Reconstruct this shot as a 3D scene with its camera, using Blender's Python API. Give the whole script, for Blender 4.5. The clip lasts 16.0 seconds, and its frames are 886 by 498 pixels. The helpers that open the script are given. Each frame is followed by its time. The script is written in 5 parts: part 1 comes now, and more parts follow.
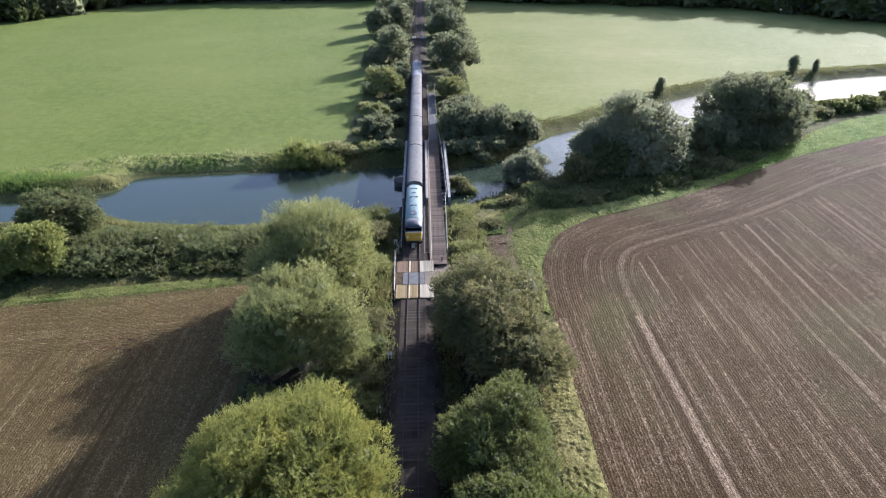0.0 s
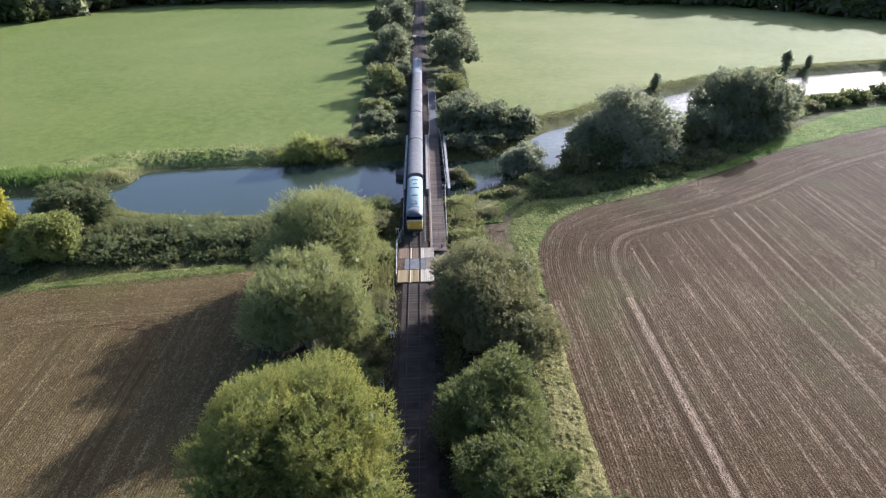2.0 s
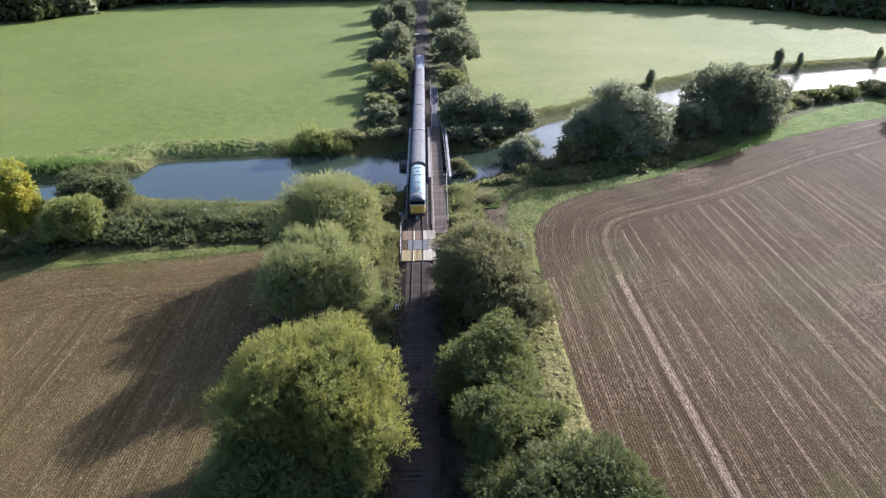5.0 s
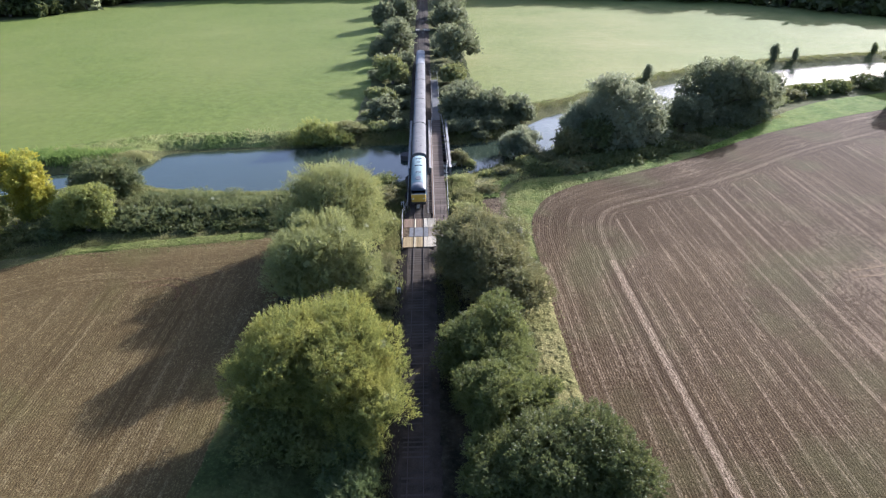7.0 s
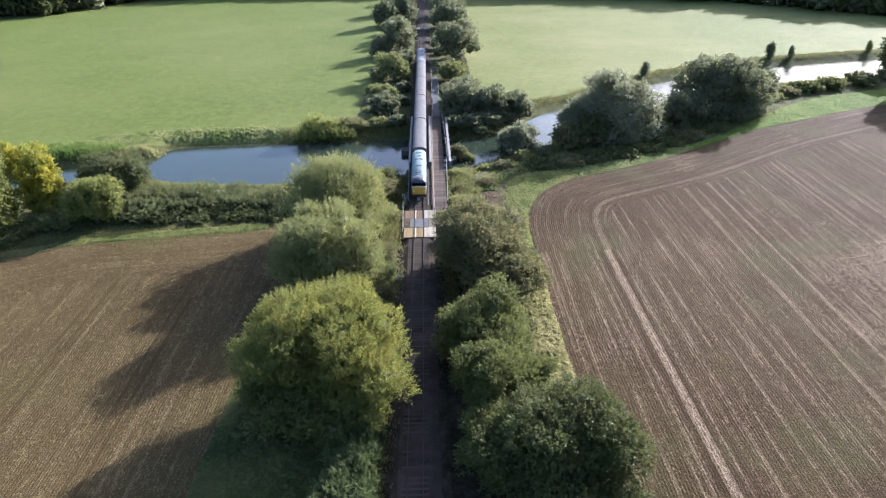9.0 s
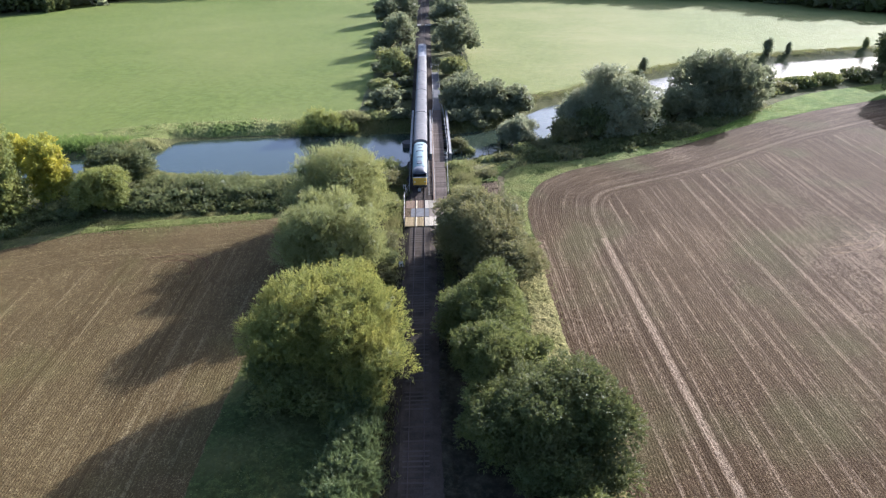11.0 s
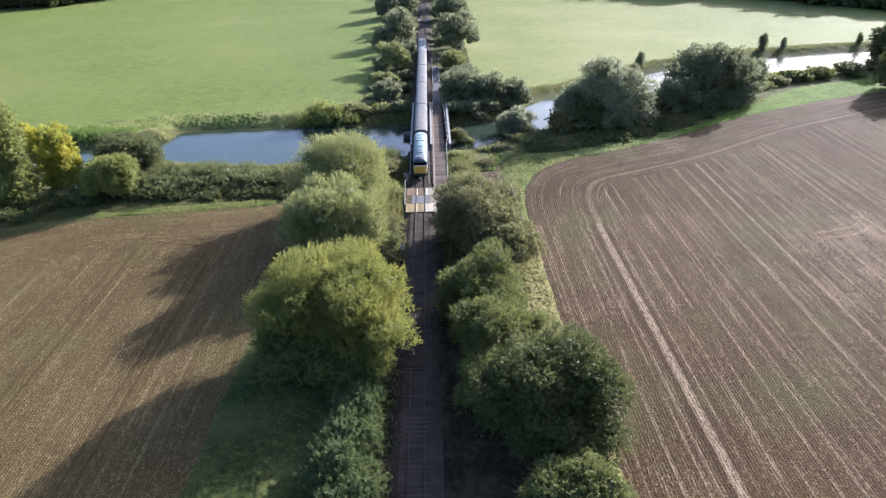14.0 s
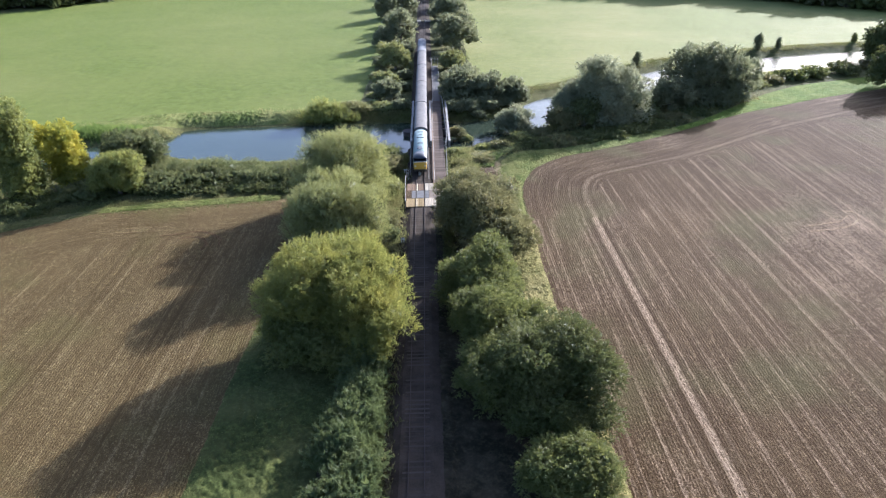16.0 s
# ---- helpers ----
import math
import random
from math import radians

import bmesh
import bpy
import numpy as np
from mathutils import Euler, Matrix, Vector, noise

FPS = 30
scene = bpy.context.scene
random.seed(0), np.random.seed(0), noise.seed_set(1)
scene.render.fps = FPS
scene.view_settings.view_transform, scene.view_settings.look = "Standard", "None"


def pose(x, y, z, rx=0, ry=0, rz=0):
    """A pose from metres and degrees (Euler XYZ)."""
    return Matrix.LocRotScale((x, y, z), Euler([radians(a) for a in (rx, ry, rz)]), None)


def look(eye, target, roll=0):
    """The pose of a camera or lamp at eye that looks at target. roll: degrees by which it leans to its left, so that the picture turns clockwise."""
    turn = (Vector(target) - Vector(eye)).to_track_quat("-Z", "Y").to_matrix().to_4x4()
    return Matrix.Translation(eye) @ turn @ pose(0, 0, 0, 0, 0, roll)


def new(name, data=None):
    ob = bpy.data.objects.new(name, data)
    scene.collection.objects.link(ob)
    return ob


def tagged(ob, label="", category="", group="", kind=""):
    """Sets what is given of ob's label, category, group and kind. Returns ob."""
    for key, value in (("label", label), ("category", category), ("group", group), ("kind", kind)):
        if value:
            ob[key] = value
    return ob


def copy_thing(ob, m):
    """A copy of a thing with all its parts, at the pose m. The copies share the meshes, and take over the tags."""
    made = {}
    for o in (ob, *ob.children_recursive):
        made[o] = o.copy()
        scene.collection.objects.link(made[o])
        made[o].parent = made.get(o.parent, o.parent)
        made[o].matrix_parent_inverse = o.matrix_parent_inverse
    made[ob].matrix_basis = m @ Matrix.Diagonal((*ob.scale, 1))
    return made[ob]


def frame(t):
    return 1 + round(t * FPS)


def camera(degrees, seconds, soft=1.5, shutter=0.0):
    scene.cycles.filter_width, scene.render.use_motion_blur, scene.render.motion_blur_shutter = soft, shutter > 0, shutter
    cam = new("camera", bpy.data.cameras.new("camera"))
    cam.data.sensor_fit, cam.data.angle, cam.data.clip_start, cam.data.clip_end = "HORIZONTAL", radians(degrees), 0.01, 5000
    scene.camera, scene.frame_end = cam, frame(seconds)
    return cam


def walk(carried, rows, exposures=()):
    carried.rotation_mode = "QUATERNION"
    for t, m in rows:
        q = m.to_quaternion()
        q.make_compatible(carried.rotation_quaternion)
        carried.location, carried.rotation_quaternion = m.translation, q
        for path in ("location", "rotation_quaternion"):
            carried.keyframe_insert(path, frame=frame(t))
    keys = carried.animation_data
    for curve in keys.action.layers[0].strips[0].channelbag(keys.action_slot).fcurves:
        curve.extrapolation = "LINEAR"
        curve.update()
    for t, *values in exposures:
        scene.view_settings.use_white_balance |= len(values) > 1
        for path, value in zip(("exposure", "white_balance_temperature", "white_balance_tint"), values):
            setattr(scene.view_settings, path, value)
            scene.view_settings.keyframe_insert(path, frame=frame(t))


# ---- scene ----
cam = camera(68.4, 16.0, soft=1.3)
PATH = [
    (0, (2.534, -73.667, 46.064), (2.571, -71.898, 45.131), -1.2),
    (0.5, (2.578, -74.624, 46.074), (2.614, -72.855, 45.143), -1.3),
    (1, (2.614, -75.66, 46.089), (2.649, -73.891, 45.158), -1.4),
    (1.5, (2.625, -76.818, 46.113), (2.659, -75.048, 45.182), -1.5),
    (2, (2.617, -78.059, 46.149), (2.65, -76.29, 45.217), -1.5),
    (2.5, (2.601, -79.312, 46.193), (2.633, -77.542, 45.262), -1.5),
    (3, (2.581, -80.531, 46.24), (2.612, -78.76, 45.311), -1.5),
    (3.5, (2.55, -81.694, 46.287), (2.58, -79.923, 45.358), -1.4),
    (4, (2.521, -82.764, 46.321), (2.55, -80.993, 45.392), -1.4),
    (6.5, (2.379, -87.585, 46.564), (2.407, -85.818, 45.626), -1.4),
    (7, (2.393, -88.491, 46.571), (2.42, -86.725, 45.632), -1.4),
    (7.5, (2.425, -89.36, 46.571), (2.452, -87.594, 45.632), -1.4),
    (8, (2.459, -90.201, 46.571), (2.486, -88.435, 45.632), -1.4),
    (8.5, (2.475, -91.002, 46.567), (2.501, -89.236, 45.628), -1.4),
    (9, (2.469, -91.755, 46.546), (2.494, -89.989, 45.607), -1.4),
    (11.5, (2.35, -95.189, 46.096), (2.374, -93.426, 45.153), -1.3),
    (12, (2.331, -95.855, 46.044), (2.355, -94.092, 45.1), -1.3),
    (12.5, (2.316, -96.503, 45.993), (2.341, -94.741, 45.047), -1.3),
    (13, (2.303, -97.145, 45.946), (2.328, -95.384, 44.999), -1.2),
    (13.5, (2.288, -97.792, 45.905), (2.313, -96.031, 44.957), -1.2),
    (14, (2.279, -98.445, 45.877), (2.304, -96.684, 44.929), -1.2),
    (14.5, (2.267, -99.118, 45.865), (2.292, -97.356, 44.917), -1.2),
    (15, (2.248, -99.816, 45.865), (2.274, -98.054, 44.919), -1.2),
    (15.5, (2.223, -100.526, 45.871), (2.25, -98.764, 44.926), -1.2),
    (16, (2.181, -101.249, 45.874), (2.208, -99.486, 44.93), -1.2),
]
walk(cam, [(t, look(e, g, r)) for t, e, g, r in PATH], exposures=[(0, 1.60, 5450, 17), (8, 1.76, 5450, 17), (16, 1.86, 5450, 17)])

# ---- light ----
SUN_AZ, SUN_EL = radians(43.5), radians(21.9)      # azimuth from +y towards +x
sun_way = Vector((math.sin(SUN_AZ) * math.cos(SUN_EL), math.cos(SUN_AZ) * math.cos(SUN_EL), math.sin(SUN_EL)))
world = bpy.data.worlds.new("sky")
scene.world = world
world.use_nodes = True
wn = world.node_tree
sky = wn.nodes.new("ShaderNodeTexSky")
sky.sky_type, sky.sun_disc = "NISHITA", False
sky.sun_elevation, sky.sun_rotation = SUN_EL, SUN_AZ
sky.air_density, sky.dust_density, sky.ozone_density = 0.8, 2.6, 1.0
wn.nodes["Background"].inputs["Strength"].default_value = 0.122
wn.links.new(sky.outputs[0], wn.nodes["Background"].inputs["Color"])
sun_data = bpy.data.lights.new("sun", "SUN")
sun_data.energy, sun_data.angle, sun_data.color = 4.6, radians(0.6), (1.0, 0.94, 0.86)
sun = new("sun", sun_data)
sun.matrix_world = look(sun_way * 400, (0, 0, 0))


# ---- materials ----
def node(nt, kind, ins=(), operation="", attribute_name=""):
    n = nt.nodes.new(kind)
    if operation:
        n.operation = operation
    if attribute_name:
        n.attribute_name = attribute_name
    for k, v in (ins.items() if ins else ()):
        if isinstance(v, bpy.types.NodeSocket):
            nt.links.new(v, n.inputs[k])
        else:
            n.inputs[k].default_value = v
    return n


def math_node(nt, op, a, b=0.0, clamp=False):
    n = node(nt, "ShaderNodeMath", {0: a, 1: b}, operation=op)
    n.use_clamp = clamp
    return n.outputs[0]


def noise_at(nt, co, scale, detail=4.0, rough=0.55):
    return node(nt, "ShaderNodeTexNoise", {"Vector": co, "Scale": scale, "Detail": detail, "Roughness": rough}).outputs["Fac"]


def ramp(nt, fac, *stops):
    r = node(nt, "ShaderNodeValToRGB", {"Fac": fac})
    el = r.color_ramp.elements
    while len(el) < len(stops):
        el.new(0.5)
    for e, (p, c) in zip(el, stops):
        e.position = p
        e.color = (*c, 1) if len(c) == 3 else c
    return r.outputs["Color"]


def mix(nt, fac, a, b, blend="MIX"):
    n = nt.nodes.new("ShaderNodeMix")
    n.data_type, n.blend_type = "RGBA", blend
    for k, v in ((0, fac), (6, a), (7, b)):
        if isinstance(v, bpy.types.NodeSocket):
            nt.links.new(v, n.inputs[k])
        else:
            n.inputs[k].default_value = (*v, 1) if isinstance(v, tuple) and len(v) == 3 else v
    return n.outputs[2]


def blank(name, rough=0.8, metal=0.0):
    m = bpy.data.materials.new(name)
    m.use_nodes = True
    nt = m.node_tree
    b = nt.nodes["Principled BSDF"]
    b.inputs["Roughness"].default_value, b.inputs["Metallic"].default_value = rough, metal
    geo = nt.nodes.new("ShaderNodeNewGeometry")
    return m, nt, b, geo.outputs["Position"], geo


def bump(nt, b, height, strength, distance):
    n = node(nt, "ShaderNodeBump", {"Strength": strength, "Distance": distance, "Height": height})
    nt.links.new(n.outputs[0], b.inputs["Normal"])


def plain(name, dark, light, scale=3.0, rough=0.7, metal=0.0, fine=40.0, lift=0.01, shine=0.35):
    """A surface with large stains and fine grain between two colours."""
    m, nt, b, co, geo = blank(name, rough, metal)
    b.inputs["Specular IOR Level"].default_value = shine
    n1, n2 = noise_at(nt, co, scale, 5), noise_at(nt, co, fine, 3)
    fac = math_node(nt, "ADD", math_node(nt, "MULTIPLY", n1, 0.65), math_node(nt, "MULTIPLY", n2, 0.35))
    nt.links.new(ramp(nt, fac, (0.32, dark), (0.68, light)), b.inputs["Base Color"])
    bump(nt, b, n2, 0.4, lift)
    return m


def leafy(name, dark, light, tip, patch=0.35, clear=0.48):
    """Foliage: each leaf its own tone, with patches of another tone over the crown."""
    m, nt, b, co, geo = blank(name, 0.5)
    per = geo.outputs["Random Per Island"]
    mid = tuple(0.6 * p + 0.4 * q for p, q in zip(dark, light))
    base = ramp(nt, per, (0.0, dark), (0.3, mid), (1.0, light))
    big = ramp(nt, noise_at(nt, co, patch, 3), (0.42, (0, 0, 0)), (0.66, (1, 1, 1)))
    col = mix(nt, math_node(nt, "MULTIPLY", big, 0.75), base, tip)
    nt.links.new(col, b.inputs["Base Color"])
    b.inputs["Specular IOR Level"].default_value = 0.22
    tr = node(nt, "ShaderNodeBsdfTranslucent", {"Color": mix(nt, 0.5, col, tip)})
    ms = node(nt, "ShaderNodeMixShader", {0: clear, 1: b.outputs[0], 2: tr.outputs[0]})
    nt.links.new(ms.outputs[0], nt.nodes["Material Output"].inputs["Surface"])
    return m


def grassland(name, dark, light, dry, stripe=0.0, big=0.03, dryness=0.5, tuft=0.5, shine=0.03):
    m, nt, b, co, geo = blank(name, 0.85)
    b.inputs["Specular IOR Level"].default_value = shine
    n1, n2, n3 = noise_at(nt, co, big, 4), noise_at(nt, co, tuft, 7, 0.78), noise_at(nt, co, 3.0, 6, 0.85)
    fac = math_node(nt, "ADD", math_node(nt, "MULTIPLY", n2, 0.5), math_node(nt, "MULTIPLY", n3, 0.5))
    col = ramp(nt, fac, (0.40, tuple(0.72 * c for c in dark)), (0.50, dark), (0.60, light))
    patch = ramp(nt, n1, (0.40, (0, 0, 0)), (0.70, (dryness,) * 3))
    col = mix(nt, patch, col, dry)
    if stripe:
        mp = node(nt, "ShaderNodeMapping", {"Vector": co, "Rotation": (0, 0, radians(4)), "Scale": (0.12, 1.0, 1)})
        s = ramp(nt, noise_at(nt, mp.outputs[0], 1.0, 6, 0.78), (0.42, (0, 0, 0)), (0.60, (stripe,) * 3))
        col = mix(nt, s, col, dark)
    nt.links.new(col, b.inputs["Base Color"])
    bump(nt, b, math_node(nt, "ADD", n2, n3), 1.0, 0.2)
    return m


def stubble(name, soil, earth, straw, green, lanes, straight, head, greenness=0.35, cover=0.78, chaffy=0.8, lines=0.10, swath=2.3, rows=0.04):
    """Harvested field. Attributes on the sheet: edge (metres from the field's edge), run (metres along that edge).
    straight: x, y and offset of the rows inside; head: width of the headland, and the y above which it lies."""
    m, nt, b, co, geo = blank(name, 0.9)
    b.inputs["Specular IOR Level"].default_value = 0.05
    edge = node(nt, "ShaderNodeAttribute", attribute_name="edge").outputs["Fac"]
    run = node(nt, "ShaderNodeAttribute", attribute_name="run").outputs["Fac"]
    xyz = node(nt, "ShaderNodeSeparateXYZ", {0: co})
    inner = math_node(nt, "ADD", math_node(nt, "ADD", math_node(nt, "MULTIPLY", xyz.outputs[0], straight[0]), math_node(nt, "MULTIPLY", xyz.outputs[1], straight[1])), straight[2])
    in_head = math_node(nt, "MULTIPLY", math_node(nt, "LESS_THAN", edge, head[0]), math_node(nt, "GREATER_THAN", xyz.outputs[1], head[1]))
    out_head = math_node(nt, "SUBTRACT", 1.0, in_head)
    row = math_node(nt, "ADD", math_node(nt, "MULTIPLY", edge, in_head), math_node(nt, "MULTIPLY", inner, out_head))
    along = math_node(nt, "ADD", math_node(nt, "MULTIPLY", run, in_head), math_node(nt, "MULTIPLY", xyz.outputs[1], out_head))
    wob = math_node(nt, "MULTIPLY", noise_at(nt, co, 0.3, 4, 0.65), 0.28)
    rw = math_node(nt, "ADD", row, wob)
    big = noise_at(nt, co, 0.035, 5, 0.6)
    clod = noise_at(nt, co, 2.2, 5, 0.75)
    grain = noise_at(nt, co, 6.0, 5, 0.9)
    col = ramp(nt, math_node(nt, "ADD", math_node(nt, "MULTIPLY", big, 0.6), math_node(nt, "MULTIPLY", clod, 0.4)), (0.36, soil), (0.64, earth))
    # drill rows a third of a metre apart
    drill = math_node(nt, "SINE", math_node(nt, "MULTIPLY", rw, 2 * math.pi / 0.33))
    v = node(nt, "ShaderNodeCombineXYZ", {0: math_node(nt, "MULTIPLY", rw, 0.8), 1: math_node(nt, "MULTIPLY", along, 0.06), 2: 0.0}).outputs[0]
    band = noise_at(nt, v, 1.0, 5, 0.72)
    v2 = node(nt, "ShaderNodeCombineXYZ", {0: math_node(nt, "MULTIPLY", rw, 5.5), 1: math_node(nt, "MULTIPLY", along, 0.9), 2: 3.0}).outputs[0]
    flecks = noise_at(nt, v2, 1.0, 5, 0.8)
    v3 = node(nt, "ShaderNodeCombineXYZ", {0: math_node(nt, "MULTIPLY", rw, 2.9), 1: math_node(nt, "MULTIPLY", along, 0.06), 2: 7.0}).outputs[0]
    thin = ramp(nt, noise_at(nt, v3, 1.0, 4, 0.75), (0.555, (0, 0, 0)), (0.61, (1, 1, 1)))
    gate = ramp(nt, noise_at(nt, co, 0.06, 4, 0.6), (0.38, (0.3,) * 3), (0.60, (1, 1, 1)))
    thin = math_node(nt, "MULTIPLY", thin, gate)
    s = math_node(nt, "ADD", math_node(nt, "MULTIPLY", flecks, 0.9), math_node(nt, "MULTIPLY", band, 0.42))
    s = math_node(nt, "ADD", s, math_node(nt, "MULTIPLY", drill, rows))
    s = math_node(nt, "ADD", s, math_node(nt, "MULTIPLY", thin, lines))
    s = math_node(nt, "ADD", s, math_node(nt, "MULTIPLY", math_node(nt, "SUBTRACT", grain, 0.5), 2.3))
    sf = ramp(nt, math_node(nt, "MULTIPLY", s, 0.5), (0.365, (0, 0, 0)), (0.47, (1, 1, 1)))
    col = mix(nt, math_node(nt, "MULTIPLY", sf, cover), col, straw)
    # scattered pale chaff, thicker along the rows
    v4 = node(nt, "ShaderNodeCombineXYZ", {0: math_node(nt, "MULTIPLY", rw, 7.0), 1: math_node(nt, "MULTIPLY", along, 1.5), 2: 11.0}).outputs[0]
    chaff = math_node(nt, "ADD", noise_at(nt, v4, 1.0, 5, 0.8), math_node(nt, "MULTIPLY", math_node(nt, "SUBTRACT", band, 0.5), 0.35))
    chaff = math_node(nt, "ADD", chaff, math_node(nt, "MULTIPLY", math_node(nt, "SUBTRACT", noise_at(nt, co, 0.022, 4, 0.6), 0.5), 0.5))
    chaff = math_node(nt, "ADD", chaff, math_node(nt, "MULTIPLY", math_node(nt, "SUBTRACT", grain, 0.5), 0.5))
    chaff = ramp(nt, math_node(nt, "ADD", math_node(nt, "ADD", chaff, math_node(nt, "MULTIPLY", drill, 0.006)), math_node(nt, "MULTIPLY", thin, 0.7 * lines)), (0.59, (0, 0, 0)), (0.66, (0.85 * chaffy,) * 3))
    pale = (straw[0] * 1.4, straw[1] * 1.45, straw[2] * 1.8)
    col = mix(nt, chaff, col, pale)
    # chaff swaths left by the combine, a few metres apart, broken along their length
    number = math_node(nt, "FLOOR", math_node(nt, "DIVIDE", rw, swath))
    chance = nt.nodes.new("ShaderNodeTexWhiteNoise")
    chance.noise_dimensions = "1D"
    nt.links.new(number, chance.inputs["W"])
    chance = chance.outputs["Value"]
    place = math_node(nt, "SUBTRACT", rw, math_node(nt, "MULTIPLY", math_node(nt, "ADD", number, math_node(nt, "ADD", 0.25, math_node(nt, "MULTIPLY", chance, 0.5))), swath))
    core = math_node(nt, "SUBTRACT", 1.0, math_node(nt, "DIVIDE", math_node(nt, "ABSOLUTE", place), 0.24), True)
    v5 = node(nt, "ShaderNodeCombineXYZ", {0: math_node(nt, "MULTIPLY", number, 3.7), 1: math_node(nt, "MULTIPLY", along, 0.07), 2: 5.0}).outputs[0]
    broken = ramp(nt, noise_at(nt, v5, 1.0, 4, 0.7), (0.42, (0.06,) * 3), (0.58, (1, 1, 1)))
    core = math_node(nt, "MULTIPLY", math_node(nt, "MULTIPLY", core, 1.6, True), math_node(nt, "MULTIPLY", broken, math_node(nt, "ADD", 0.15, math_node(nt, "MULTIPLY", chance, 0.85))))
    core = math_node(nt, "MULTIPLY", core, math_node(nt, "MULTIPLY", math_node(nt, "SUBTRACT", math_node(nt, "ADD", flecks, math_node(nt, "MULTIPLY", grain, 1.6)), 1.2), 6.0, True))
    core = math_node(nt, "MULTIPLY", core, math_node(nt, "SUBTRACT", 1.0, math_node(nt, "MULTIPLY", in_head, 0.5)))
    col = mix(nt, math_node(nt, "MULTIPLY", core, chaffy), col, tuple(1.12 * c for c in pale))
    gp = ramp(nt, noise_at(nt, co, 0.055, 3), (0.52, (0, 0, 0)), (0.68, (greenness,) * 3))
    col = mix(nt, gp, col, green)
    # wheel tracks pressed pale, fainter on the headland
    lane_part = math_node(nt, "SUBTRACT", 1.0, math_node(nt, "MULTIPLY", in_head, 0.65))
    for at, half, amount in lanes:
        d = math_node(nt, "ABSOLUTE", math_node(nt, "SUBTRACT", rw, at))
        k = math_node(nt, "SUBTRACT", 1.0, math_node(nt, "DIVIDE", d, half), True)
        k = math_node(nt, "MULTIPLY", math_node(nt, "MULTIPLY", k, 2.0, True), math_node(nt, "MULTIPLY", lane_part, abs(amount)))
        k = math_node(nt, "MULTIPLY", k, math_node(nt, "MULTIPLY", math_node(nt, "SUBTRACT", math_node(nt, "ADD", flecks, grain), 0.88), 5.0, True))
        col = mix(nt, k, col, pale if amount > 0 else soil)
    nt.links.new(col, b.inputs["Base Color"])
    h = math_node(nt, "ADD", math_node(nt, "MULTIPLY", drill, 0.12), math_node(nt, "ADD", clod, flecks))
    bump(nt, b, h, 0.9, 0.12)
    return m


def river_water():
    m, nt, b, co, geo = blank("river_water", 0.06)
    b.inputs["Base Color"].default_value = (0.026, 0.036, 0.024, 1)
    b.inputs["IOR"].default_value = 1.33
    b.inputs["Specular IOR Level"].default_value = 0.42
    n = math_node(nt, "ADD", noise_at(nt, co, 0.9, 3), math_node(nt, "MULTIPLY", noise_at(nt, co, 5.0, 2), 0.4))
    gate = ramp(nt, noise_at(nt, co, 0.05, 2), (0.40, (0.15,) * 3), (0.65, (1, 1, 1)))
    # the current runs rippled over the shallows past the bend
    east = math_node(nt, "MULTIPLY", math_node(nt, "ADD", node(nt, "ShaderNodeSeparateXYZ", {0: co}).outputs[0], -26.0), 0.03, True)
    bump(nt, b, math_node(nt, "MULTIPLY", n, math_node(nt, "ADD", gate, math_node(nt, "MULTIPLY", east, 1.8))), 0.6, 0.075)
    return m


def timber(name, dark, light, along=(6.0, 0.6, 3.0)):
    m, nt, b, co, geo = blank(name, 0.88)
    b.inputs["Specular IOR Level"].default_value = 0.08
    mp = node(nt, "ShaderNodeMapping", {"Vector": co, "Scale": along})
    g = noise_at(nt, mp.outputs[0], 2.0, 6, 0.7)
    per = node(nt, "ShaderNodeObjectInfo").outputs["Random"]
    fac = math_node(nt, "ADD", math_node(nt, "MULTIPLY", g, 0.6), math_node(nt, "MULTIPLY", per, 0.4))
    nt.links.new(ramp(nt, fac, (0.25, dark), (0.75, light)), b.inputs["Base Color"])
    bump(nt, b, g, 0.4, 0.01)
    return m


